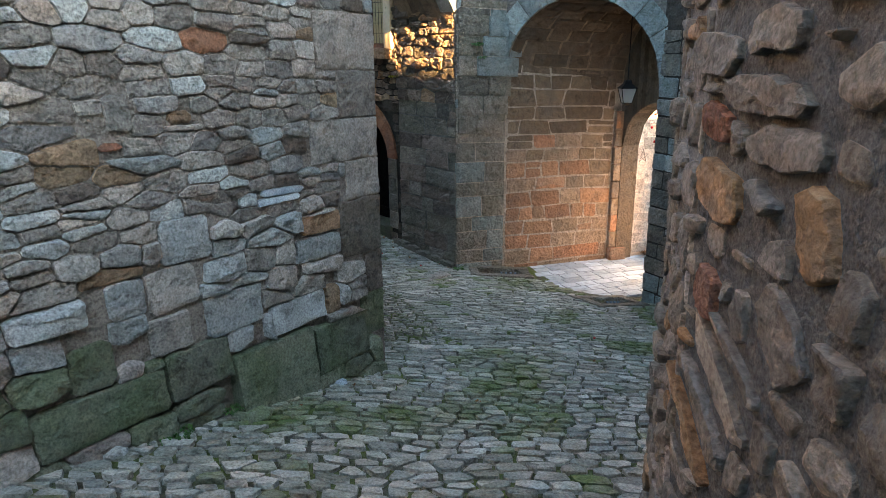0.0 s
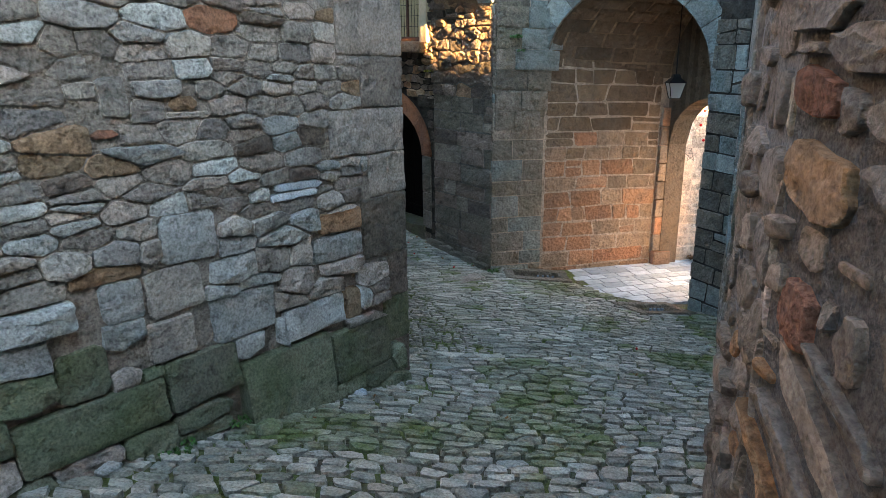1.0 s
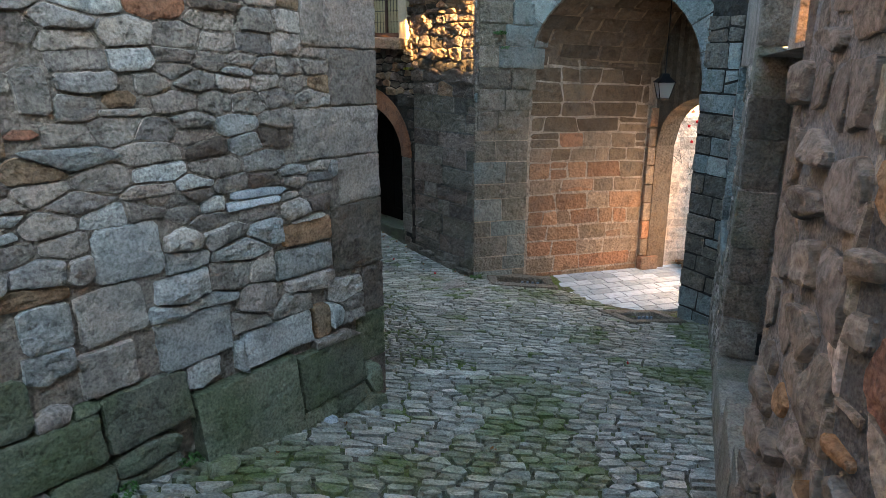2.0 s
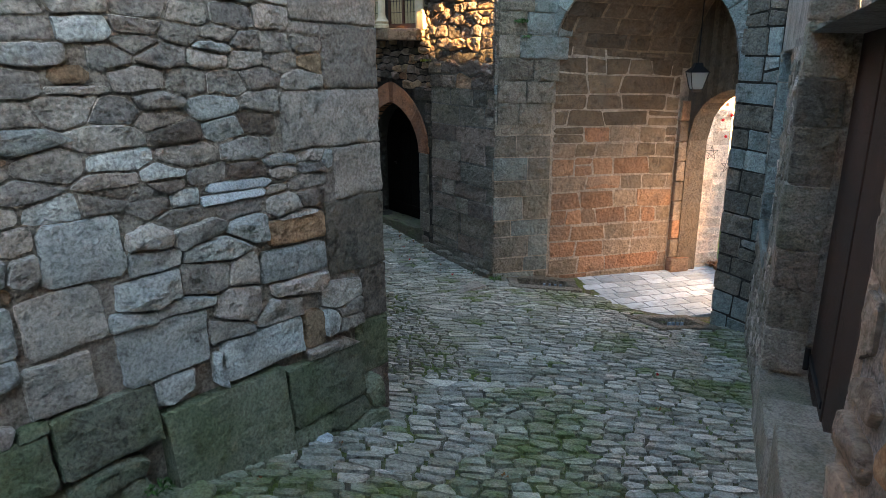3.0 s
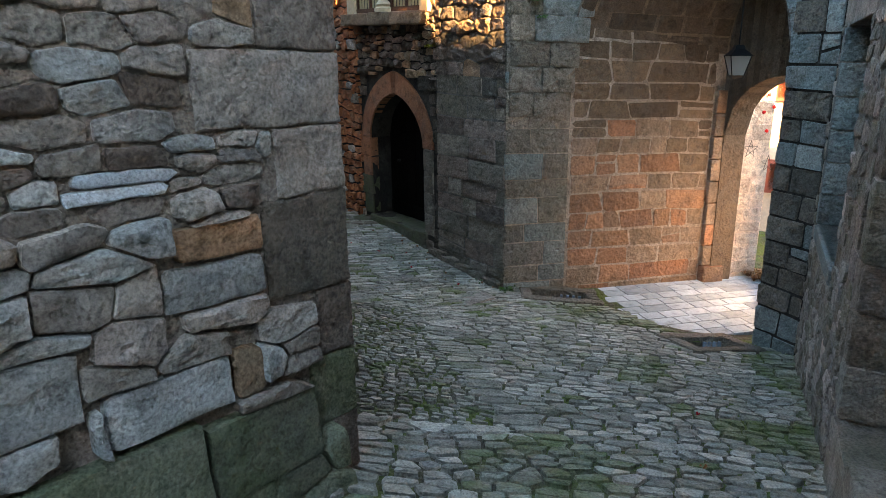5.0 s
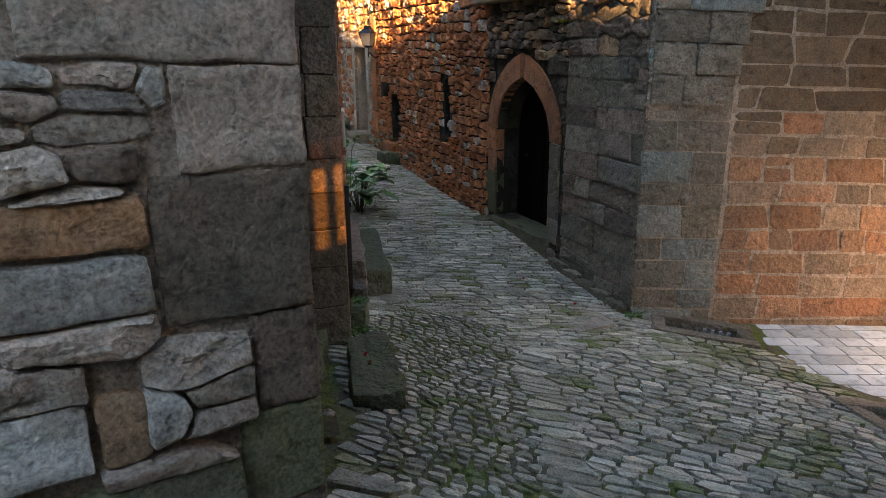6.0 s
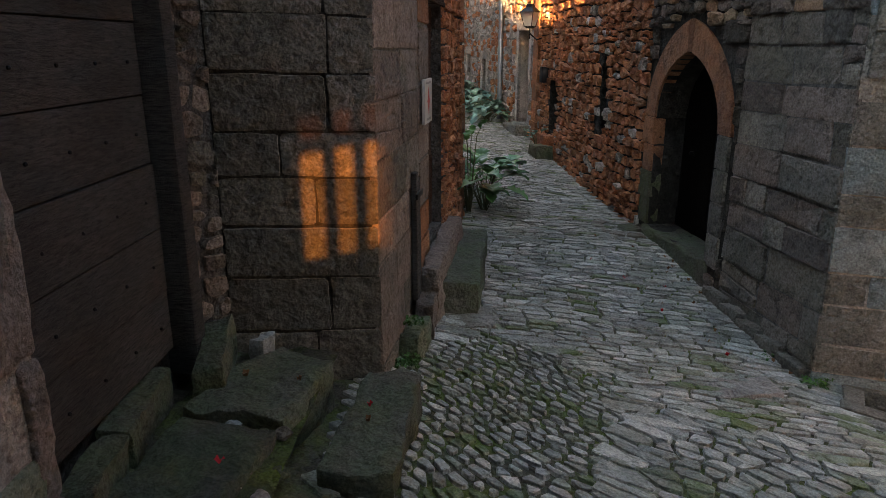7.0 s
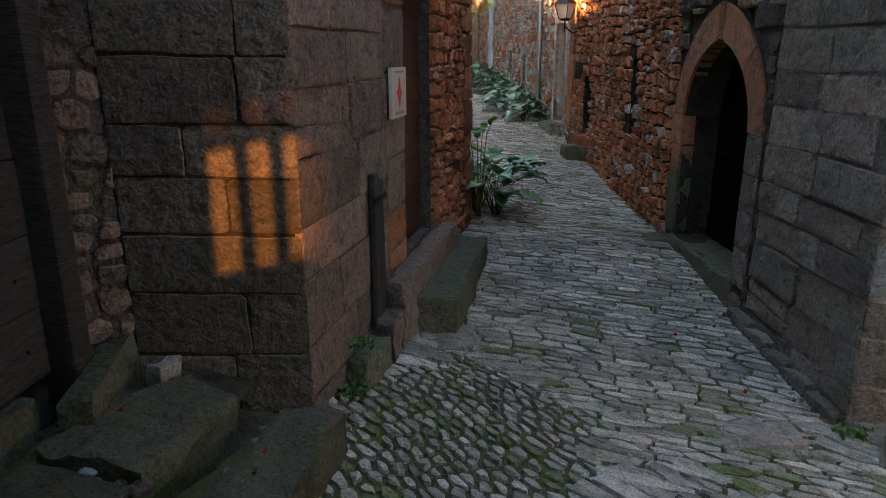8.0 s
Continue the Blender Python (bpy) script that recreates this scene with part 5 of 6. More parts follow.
def lantern(label, at, s, hang):
    """A four-sided tapered street lantern hung at its top."""
    t = empty("lantern", label, "lantern")
    t.location = at

    def shell(name, z0, r0, z1, r1, m, bev=0.0):
        bm = bmesh.new()
        lo = [bm.verts.new((x * r0, y * r0, z0)) for x, y in ((-1, -1), (1, -1), (1, 1), (-1, 1))]
        hi = [bm.verts.new((x * r1, y * r1, z1)) for x, y in ((-1, -1), (1, -1), (1, 1), (-1, 1))]
        bm.faces.new(lo[::-1])
        bm.faces.new(hi)
        for i in range(4):
            j = (i + 1) % 4
            bm.faces.new((lo[i], lo[j], hi[j], hi[i]))
        ob = part(name, bm, m, t)
        return ob
    shell("glass", -0.36 * s, 0.075 * s, -0.10 * s, 0.135 * s, MILK)
    shell("base", -0.40 * s, 0.05 * s, -0.36 * s, 0.085 * s, IRON)
    shell("roof", -0.10 * s, 0.16 * s, 0.0, 0.06 * s, IRON)
    shell("cap", 0.0, 0.07 * s, 0.05 * s, 0.05 * s, IRON)
    for x, y in ((-1, -1), (1, -1), (1, 1), (-1, 1)):
        rod("corner_bar", [(x * 0.08 * s, y * 0.08 * s, -0.37 * s), (x * 0.142 * s, y * 0.142 * s, -0.09 * s)], 0.008 * s, IRON, t, 6)
    if hang:
        rod("hanger", [(0, 0, 0.05 * s), (0, 0, hang)], 0.008, IRON, t, 6)
    else:
        rod("bracket", [(0, 0, -0.40 * s), (0, 0, -0.55 * s), (0.0, 0.0, -0.6 * s)], 0.012, IRON, t, 6)
    return t


lantern("black iron lantern with frosted glass hanging in the passage", (2.86, 10.05, 1.22), 0.80, 1.10)

# ---- cobbles ----
HOUSE_D = Vector((-0.4895, 0.872))


def cobbles(zone, o, angle, row, length, gap, proud, pick, seed, spanu, spanv, wav=0.03):
    """Paving stones inside zone(x, y), laid in a turned grid round o."""
    rng = random.Random(seed)
    ca, sa = math.cos(radians(angle)), math.sin(radians(angle))
    out = []

    def P(u, v, d=0.0):
        v2 = v + wav * noise.noise(Vector((u * 1.1, v * 0.6, seed)))
        u2 = u + wav * noise.noise(Vector((u * 0.8, v * 0.8, seed + 7)))
        x, y = o[0] + u2 * ca - v2 * sa, o[1] + u2 * sa + v2 * ca
        return Vector((x, y, gz(x, y) + d))
    seeds = []
    v = spanv[0]
    while v < spanv[1]:
        h = rng.uniform(*row)
        u = spanu[0] - rng.uniform(0, 0.3)
        while u < spanu[1]:
            l = rng.uniform(*length)
            c = P(u + l / 2, v + h / 2)
            if zone(c.x, c.y):
                seeds.append((u + l / 2 + rng.uniform(-0.12, 0.12) * l, v + h / 2 + rng.uniform(-0.26, 0.26) * h))
            u += l
        v += h
    ax, az = sum(length) / 2, sum(row) / 2
    for (u, v), poly in zip(seeds, voronoi(seeds, ax, az, gap, rng)):
        pts = chamfer(poly, 0.008, rng)
        if len(pts) < 4:
            continue
        vv, ff = stone_geometry(P, pts, rng.uniform(*proud), 0.006, rng, rough=0.25, root=0.03)
        c = P(u, v)
        out.append((vv, ff, pick(c.x, c.y, rng), c))
    return out


def right_x(y):
    return 0.80 + (y - 1.85) * 0.388 if y > 1.85 else 0.76


def left_x(y):
    if y < 5.05:
        return -0.45 - (5.05 - y) * 0.685
    if y < 6.3:
        return -0.55 - (y - 5.05) * 0.25
    return -0.93 - (y - 6.3) * 0.72


def fan(x, y):
    """The patch of small mossy cobbles beside the house."""
    return 5.7 < y < 8.9 and left_x(y) < x < 0.05 - 0.35 * (y - 7.0) and x > -1.95


def deck_side(x, y):
    return (Vector((x, y)) - Vector((1.58, 9.72))).dot(Vector((0.745, 0.667))) > -0.02 and y > 8.8 - 0.0


def pit_free(x, y):
    return not any(in_rect(x, y, (r[0], r[1], r[2], r[3] + 0.14, r[4] + 0.13)) for r in PITS)


def lane_strip(x, y):
    """The lane between the house and the pointed door, and beyond."""
    q = Vector((x, y)) - Vector(HC)
    u, d = q.dot(HOUSE_D), q.dot(Vector((0.872, 0.4895)))
    w = (Vector((x, y)) - Vector(DOOR_B)).dot(Vector((-0.738, -0.675)))
    if y < 8.3 or not pit_free(x, y):
        return False
    if x > -6.0:
        return (d > 0.02 or u > 4.3) and (w > 0.03) and not fan(x, y) and (x < -0.25 or y > 8.9)
    f = (Vector((x, y)) - Vector(DOOR_A)).dot(Vector((-0.683, -0.730)))
    return f > 0.1 and f < 3.2


def near_lane(x, y):
    return y < 10.4 and y > -0.5 and left_x(y) + 0.03 < x < right_x(y) and not fan(x, y) and not lane_strip(x, y) and not deck_side(x, y) and pit_free(x, y) and (Vector((x, y)) - Vector(K0)).dot(Vector((0.39, -0.92))) > 0.02


def paving(x, y, rng):
    k = noise.noise(Vector((x * 0.9, y * 0.9, 4.0)))
    return MOSSY if k > 0.22 or rng.random() < 0.08 else COBBLE


stones = cobbles(fan, (-0.9, 7.2), -5, (0.055, 0.095), (0.07, 0.17), 0.024, (0.004, 0.014), lambda x, y, r: MOSSY if r.random() < 0.25 else COBBLE, 41, (-3, 3), (-3, 3), 0.10)
stones += cobbles(near_lane, (0.5, 5.0), 4, (0.075, 0.12), (0.11, 0.24), 0.020, (0.008, 0.024), paving, 42, (-4, 4), (-6, 6), 0.10)
stones += cobbles(lane_strip, (-2.0, 11.0), 33, (0.06, 0.10), (0.13, 0.32), 0.016, (0.006, 0.018), lambda x, y, r: MOSSY if r.random() < 0.12 else COBBLE, 43, (-9, 4), (-4, 14), 0.10)
stones.sort(key=lambda q: (q[3].x + 0.3) ** 2 + (q[3].y - 6.6) ** 2)
emit([q[:3] for q in stones], ground, "cobble", 300, "paving_rest")

# ---- loose stones, steps and slabs ----
def slab(name, label, category, corners, z_top, thick, material, seed, bevel=0.016, rough=0.03, group="", parent=None, tilt=0.0):
    """A worn slab with the given corners in plan."""
    c = sum((Vector(p) for p in corners), Vector((0, 0))) / len(corners)
    bm = bmesh.new()
    lo = [bm.verts.new((p[0] - c.x, p[1] - c.y, -thick)) for p in corners]
    hi = [bm.verts.new((p[0] - c.x, p[1] - c.y, tilt * (p[1] - c.y))) for p in corners]
    bm.faces.new(lo[::-1])
    bm.faces.new(hi)
    n = len(corners)
    for i in range(n):
        j = (i + 1) % n
        bm.faces.new((lo[i], lo[j], hi[j], hi[i]))
    bmesh.ops.recalc_face_normals(bm, faces=bm.faces)
    bmesh.ops.bevel(bm, geom=bm.edges[:], offset=bevel, segments=2, affect="EDGES", profile=0.6)
    bmesh.ops.triangulate(bm, faces=[f for f in bm.faces if len(f.verts) > 4])
    for k in range(4):
        bmesh.ops.subdivide_edges(bm, edges=[e for e in bm.edges if e.calc_length() > 0.06], cuts=1, use_grid_fill=True)
    for v in bm.verts:
        q = v.co + Vector((c.x, c.y, seed))
        v.co += rough * noise.noise_vector(q * 5) + rough * 0.45 * noise.noise_vector(q * 15) + rough * 0.2 * noise.noise_vector(q * 34)
    ob = part(name, bm, material, parent)
    ob.location = (c.x, c.y, z_top + level(c.x))
    ob.data.shade_smooth()
    ob.data.set_sharp_from_angle(angle=radians(32))
    if not parent:
        tagged(ob, label, category, group)
    return ob


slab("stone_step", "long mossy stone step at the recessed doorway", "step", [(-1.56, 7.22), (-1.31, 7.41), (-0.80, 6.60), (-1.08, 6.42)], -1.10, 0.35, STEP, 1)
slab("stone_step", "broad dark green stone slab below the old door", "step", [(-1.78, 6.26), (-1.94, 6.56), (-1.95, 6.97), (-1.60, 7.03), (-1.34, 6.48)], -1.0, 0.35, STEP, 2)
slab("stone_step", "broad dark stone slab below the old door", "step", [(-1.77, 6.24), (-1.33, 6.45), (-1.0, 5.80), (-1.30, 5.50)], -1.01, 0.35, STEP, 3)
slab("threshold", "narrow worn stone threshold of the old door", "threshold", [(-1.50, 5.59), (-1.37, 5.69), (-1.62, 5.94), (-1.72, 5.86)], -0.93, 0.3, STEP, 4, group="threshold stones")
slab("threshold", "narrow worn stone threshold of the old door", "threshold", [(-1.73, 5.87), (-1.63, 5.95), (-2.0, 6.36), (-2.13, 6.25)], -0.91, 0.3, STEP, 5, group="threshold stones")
slab("stone_block", "rough grey stone block leaning by the door post", "stone", [(-1.77, 6.49), (-1.89, 6.38), (-2.25, 6.72), (-2.18, 6.84)], -0.88, 0.4, STEP, 6, tilt=0.25)
slab("stone_block", "small pale stone lying in the recess corner", "stone", [(-2.02, 6.80), (-1.93, 6.84), (-2.0, 6.98), (-2.1, 6.94)], -0.93, 0.25, BLUE, 7)
slab("stone_slab", "flat broken stone slab at the wall corner", "stone", [(-1.12, 6.12), (-1.20, 6.36), (-1.06, 6.44), (-0.92, 6.34)], -1.17, 0.25, STEP, 8, group="broken slabs")
slab("stone_slab", "flat broken stone slab at the wall corner", "stone", [(-1.02, 6.48), (-0.86, 6.58), (-0.74, 6.40), (-0.90, 6.34)], -1.20, 0.25, STEP, 9, group="broken slabs")
slab("stone_slab", "flat broken stone slab at the wall corner", "stone", [(-0.92, 6.32), (-0.72, 6.38), (-0.52, 6.02), (-0.84, 5.90)], -1.20, 0.25, STEP, 10, group="broken slabs")
slab("stone_slab", "flat broken stone slab at the wall corner", "stone", [(-1.06, 6.08), (-0.86, 5.88), (-0.60, 5.52), (-0.92, 5.50)], -1.10, 0.25, STEP, 11, group="broken slabs")
slab("doorstep", "heavy mossy stone doorstep of the lane house", "step", [(-2.24, 8.74), (-1.99, 8.96), (-2.88, 10.42), (-3.16, 10.28)], -1.21, 0.5, STEP, 12)
slab("paving_slab", "flat square paving slab before the doorstep", "slab", [(-2.03, 8.52), (-1.76, 8.86), (-2.02, 9.2), (-2.25, 8.8)], bed(-2.0, 8.85) + 0.022, 0.2, SILL, 13, bevel=0.01, rough=0.005)
slab("paving_slab", "flat pinkish grey paving slab set among the cobbles", "slab", [(-0.324, 9.346), (0.003, 9.80), (0.178, 9.57), (-0.145, 9.14)], bed(-0.07, 9.46) + 0.02, 0.12, PINK, 61, bevel=0.008, rough=0.004, tilt=-0.085)
slab("door_ledge", "worn pinkish stone ledge under the lane door", "ledge", [(-2.16, 8.45), (-2.04, 8.50), (-2.92, 10.02), (-3.10, 9.96)], -1.0, 0.6, BROWN, 14)
slab("kerb_stone", "pinkish stone at the foot of the house wall", "stone", [(-2.05, 8.22), (-1.92, 8.28), (-2.06, 8.50), (-2.2, 8.45)], -1.16, 0.5, BROWN, 15)
slab("kerb_stone", "greenish stone at the foot of the house wall", "stone", [(-1.86, 7.85), (-1.74, 7.92), (-1.90, 8.24), (-2.04, 8.18)], -1.22, 0.5, GREENISH, 16)
slab("stone_block", "mossy square stone block beside the lane wall", "stone", [(-4.98, 15.12), (-4.72, 15.32), (-5.05, 15.72), (-5.30, 15.45)], -1.07, 0.5, STEP, 17)
slab("threshold", "worn stone threshold of the low door", "threshold", [(-5.0, 15.45), (-4.78, 15.42), (-5.35, 16.08), (-5.45, 15.98)], -0.92, 0.6, BOUNCERED, 18)
slab("threshold", "worn stone threshold of the pointed door", "threshold", [DP(PD[0] - 0.08, 0, 0.06).xy, DP(PD[0] - 0.08, 0, -0.36).xy, DP(PD[1] + 0.06, 0, -0.36).xy, DP(PD[1] + 0.06, 0, 0.06).xy], PD[2] + 0.01, 0.5, STEP, 19, bevel=0.02, rough=0.025)
slab("threshold", "pale stone threshold of the far doorway", "threshold", [FP(FD1[0] - 0.1, 0, 0.3).xy, FP(FD1[0] - 0.1, 0, -0.2).xy, FP(FD1[1] + 0.1, 0, -0.2).xy, FP(FD1[1] + 0.1, 0, 0.3).xy], FD1[2], 0.5, SILL, 20)
for k in range(5):
    a = -0.1 + 0.28 * k
    slab("footing_stone", "low footing stone along the buttress", "stone", [BP(a, 0, 0.10).xy, BP(a, 0, -0.05).xy, BP(a + 0.27, 0, -0.05).xy, BP(a + 0.27, 0, 0.09).xy], bed(*BP(a, 0, 0.1).xy) + 0.08, 0.3, BUTTRESS, 30 + k, group="footing stones")
# curved kerb before the pointed door
curb = empty("drain_kerb", "curved pale stone kerb round a small drain", "kerb")
cc = Vector((-2.10, 12.28))
curb.location = (cc.x, cc.y, gz(*cc))
for k in range(5):
    a0, a1 = radians(165 + 32 * k), radians(165 + 32 * (k + 1) - 3)
    q = [cc + 0.44 * Vector((math.cos(a0), math.sin(a0))), cc + 0.28 * Vector((math.cos(a0), math.sin(a0))), cc + 0.28 * Vector((math.cos(a1), math.sin(a1))), cc + 0.44 * Vector((math.cos(a1), math.sin(a1)))]
    o = slab("kerb_piece", "", "", q, bed(*cc) + 0.03, 0.2, BUTTRESS, 50 + k, bevel=0.012, rough=0.006, parent=curb)
    o.matrix_parent_inverse = Matrix.Translation(-curb.location)
o = slab("drain_cover", "", "", [cc + Vector((-0.26, -0.1)), cc + Vector((0.02, -0.27)), cc + Vector((0.26, 0.05)), cc + Vector((0.0, 0.26))], bed(*cc) + 0.025, 0.15, STEP, 60, bevel=0.012, rough=0.006, parent=curb)
o.matrix_parent_inverse = Matrix.Translation(-curb.location)

# pebbles
def pebble(label, x, y, r, material, seed):
    bm = bmesh.new()
    bmesh.ops.create_icosphere(bm, subdivisions=3, radius=r)
    for v in bm.verts:
        v.co.z *= 0.55
        v.co += 0.25 * r * noise.noise_vector(v.co / r * 1.3 + Vector((seed, 0, 0)))
    ob = part("pebble", bm, material)
    ob.location = (x, y, gz(x, y) + 0.3 * r)
    ob.data.shade_smooth()
    return tagged(ob, label, "stone")


pebble("smooth whitish pebble lying at the wall's foot", -0.72, 4.42, 0.055, PALE, 1)
pebble("mossy green boulder at the wall's foot", -1.12, 3.66, 0.085, MOSSY, 2)
pebble("small grey stone at the wall's foot", -1.72, 3.02, 0.07, BLUE, 3)
pebble("small grey stone at the wall's foot", -1.66, 3.15, 0.05, RUBBLE, 4)
rng = random.Random(5)
for k in range(60):
    u = rng.uniform(0, 1)
    x, y = -1.05 - 0.9 * u + rng.uniform(-0.12, 0.12), 5.95 + 0.85 * u + rng.uniform(-0.25, 0.2)
    ob = pebble("small rubble stone among the recess slabs", x, y, rng.uniform(0.012, 0.045), rng.choice([RUBBLE, STEP, BLUE, DARK]), k)
    ob.location.z = -1.05 + level(x) + rng.uniform(-0.03, 0.0)
    tagged(ob, group="recess rubble")
bm = bmesh.new()
bmesh.ops.create_grid(bm, x_segments=24, y_segments=24, size=1.0)
bmesh.ops.scale(bm, vec=(0.78, 0.33, 1), verts=bm.verts)
for v in bm.verts:
    v.co.z = 0.03 * noise.noise(v.co * 4) + 0.012 * noise.noise(v.co * 14)
fill = part("earth_bank", bm, EARTH)
fill.location = (-1.62, 6.42, -1.08 + level(-1.62))
fill.rotation_euler = (0, 0, radians(124.4))
tagged(fill, "dark bank of earth and litter under the recess slabs", "earth", kind="structure")
fill.data.shade_smooth()

# ---- sign, board, pipes, wall lantern ----
sign = empty("wall_sign", "white enamel sign with a red lozenge emblem", "sign")
sign.location = HP(1.48, 0.20, 0.05)
under(piece_block("panel", HP, 1.32, 1.64, 0.04, 0.36, 0.03, 0.055, SIGNWHITE, None, 0.004), sign)
bm = bmesh.new()
for pts in ([(1.48, 0.10), (1.515, 0.20), (1.48, 0.30), (1.445, 0.20)], [(1.42, 0.20), (1.48, 0.165), (1.54, 0.20), (1.48, 0.235)]):
    prism(bm, HP, pts, 0.0555, 0.0575 if pts[0][0] == 1.48 else 0.057)
under(part("emblem", bm, SIGNRED), sign)
under(piece_block("text_bar", HP, 1.385, 1.575, 0.325, 0.34, 0.055, 0.0565, SIGNTEXT, None, 0.0), sign)
under(piece_block("text_bar", HP, 1.385, 1.575, 0.062, 0.078, 0.055, 0.0565, SIGNTEXT, None, 0.0), sign)
board = empty("old_board", "grey weathered plank held by an iron clamp on the wall", "board")
board.location = HP(0.98, -1.2, 0.03)
under(piece_block("plank_left", HP, 0.90, 0.985, -1.20, -0.24, 0.02, 0.06, GREYWOOD, None, 0.008, rough=0.003), board)
under(piece_block("plank_right", HP, 0.99, 1.09, -1.19, -0.30, 0.02, 0.055, GREYWOOD, None, 0.008, rough=0.003), board)
under(piece_block("clamp", HP, 0.88, 1.10, -0.42, -0.38, 0.055, 0.072, IRON, None, 0.004), board)


def pipe(label, P, u, z0, z1, material, r=0.05):
    t = empty("downpipe", label, "pipe", "downpipes")
    t.location = P(u, z0, 0.1)
    under(rod("tube", [P(u, z0, 0.1), P(u, (z0 + z1) / 2, 0.1), P(u, z1, 0.1)], r, material, sides=12), t)
    z = z0 + 0.5
    while z < z1:
        under(rod("collar", [P(u, z, 0.1), P(u, z + 0.05, 0.1)], r * 1.25, material, sides=12), t)
        under(rod("bracket", [P(u, z + 0.025, 0.1), P(u, z + 0.025, -0.02)], 0.012, IRON, sides=6), t)
        z += 1.4
    return t


pipe("grey zinc downpipe on the far rubble wall", FP, FL - 2.45, -1.08, 4.5, ZINC, 0.055)
pipe("blue-grey downpipe at the far end of the lane", FP, FL - 9.6, -0.8, 4.5, BLUEPIPE, 0.09)
wl = lantern("wall lantern with pale glass on an iron bracket", DP(0.62, 1.33, 0.28), 0.95, 0.0)
arm = rod("arm", [DP(0.62, 0.80, 0.0), DP(0.62, 0.75, 0.14), DP(0.62, 0.86, 0.28)], 0.014, IRON)
under(arm, wl)
box = tagged(piece_block("letter_box", DP, 1.02, 1.20, 0.0, 0.28, 0.03, 0.16, IRON, None, 0.01), "small black metal box on the lane wall", "box")
for k in range(7):
    h = 0.40
    piece_block("pilaster_stone", DP, 0.02, 0.42, -1.2 + h * k + 0.004, -1.2 + h * (k + 1) - 0.004, -0.02, 0.07, ORANGE if k > 1 else BOUNCERED, door_wall, 0.012, rough=0.004, seed=k)

# ---- decorations and distance beyond the passage ----
OP = face_plane(TEND, (4.14, 11.68))
for n, (u, z) in enumerate(((0.30, 0.05), (0.62, -0.15))):
    star = empty("wire_star", "thin dark wire star hung on the sunlit wall", "decoration", "wire stars")
    star.location = OP(u, z, 0.04)
    pts = [OP(u + 0.12 * math.sin(4 * math.pi * k / 5), z + 0.12 * math.cos(4 * math.pi * k / 5), 0.035 + 0.004 * (k % 2)) for k in range(5)]
    for k in range(5):
        under(rod("wire", [pts[k], pts[(k + 1) % 5]], 0.003, IRON, sides=5), star)
for n, (u, z) in enumerate(((0.16, 0.35), (0.44, 0.55), (0.52, 0.30), (0.60, 0.62), (0.50, 0.78))):
    bm = bmesh.new()
    bmesh.ops.create_icosphere(bm, subdivisions=2, radius=0.024)
    for v in bm.verts:
        v.co *= 1 + 0.35 * noise.noise(v.co * 40 + Vector((n, 0, 0)))
    fl = part("paper_flower", bm, RED)
    fl.location = OP(u, z, 0.045)
    tagged(fl, "small red paper flower pinned to the pale wall", "decoration", "paper flowers")
house = empty("far_house", "pale rendered house with a tiled roof in sunlight", "house")
HB = face_plane((3.4, 15.2), (8.5, 13.6))
house.location = HB(2.5, -2.5, -1.5)
under(piece_block("wall", HB, 0.0, 5.3, -2.6, 1.6, -3.0, 0.0, RENDER, None, 0.0), house)
bm = bmesh.new()
for r in range(8):
    prism(bm, HB, [(-0.2, 1.6 + 0.10 * r), (5.5, 1.6 + 0.10 * r), (5.5, 1.68 + 0.10 * r), (-0.2, 1.68 + 0.10 * r)], -3, 0.25 - 0.3 * r)
under(part("roof", bm, ROOFTILE), house)
for a in (0.4, 1.72, 3.4):
    for z in (-1.12, 0.55):
        w = under(piece_block("window", HB, a, a + 0.6, z, z + 0.62, 0.0, 0.06, plain("shutter_red", (0.35, 0.10, 0.07), 0.6), None, 0.01), house)
        under(piece_block("pane", HB, a + 0.07, a + 0.53, z + 0.07, z + 0.55, 0.06, 0.075, GLASS, None, 0.0), house)

# ---- plants ----
def leaf_material(name, dark, light):
    m, nt, b = shader(name, 0.4)
    tc = nt.nodes.new("ShaderNodeTexCoord").outputs["Object"]
    n = node(nt, "ShaderNodeTexNoise", Scale=18.0, Detail=4.0)
    nt.links.new(tc, n.inputs["Vector"])
    c = mix(nt, piece_random(nt), dark, light)
    c = mix(nt, ramp(nt, n.outputs[0], [(0.4, (0, 0, 0)), (0.7, (0.6, 0.6, 0.6))]), c, tuple(q * 0.6 for q in dark))
    nt.links.new(c, b.inputs["Base Color"])
    return m


LEAF = leaf_material("broad_leaf", (0.05, 0.14, 0.04), (0.14, 0.30, 0.09))
LEAF2 = leaf_material("blue_green_leaf", (0.10, 0.20, 0.14), (0.22, 0.36, 0.27))
YELLOWLEAF = leaf_material("yellow_leaf", (0.25, 0.26, 0.03), (0.45, 0.42, 0.06))
WEED = leaf_material("weed_leaf", (0.04, 0.10, 0.02), (0.08, 0.18, 0.04))
STEM = plain("plant_stem", (0.10, 0.10, 0.05), 0.6)
DEADLEAF = leaf_material("dead_leaf", (0.18, 0.08, 0.03), (0.32, 0.16, 0.06))


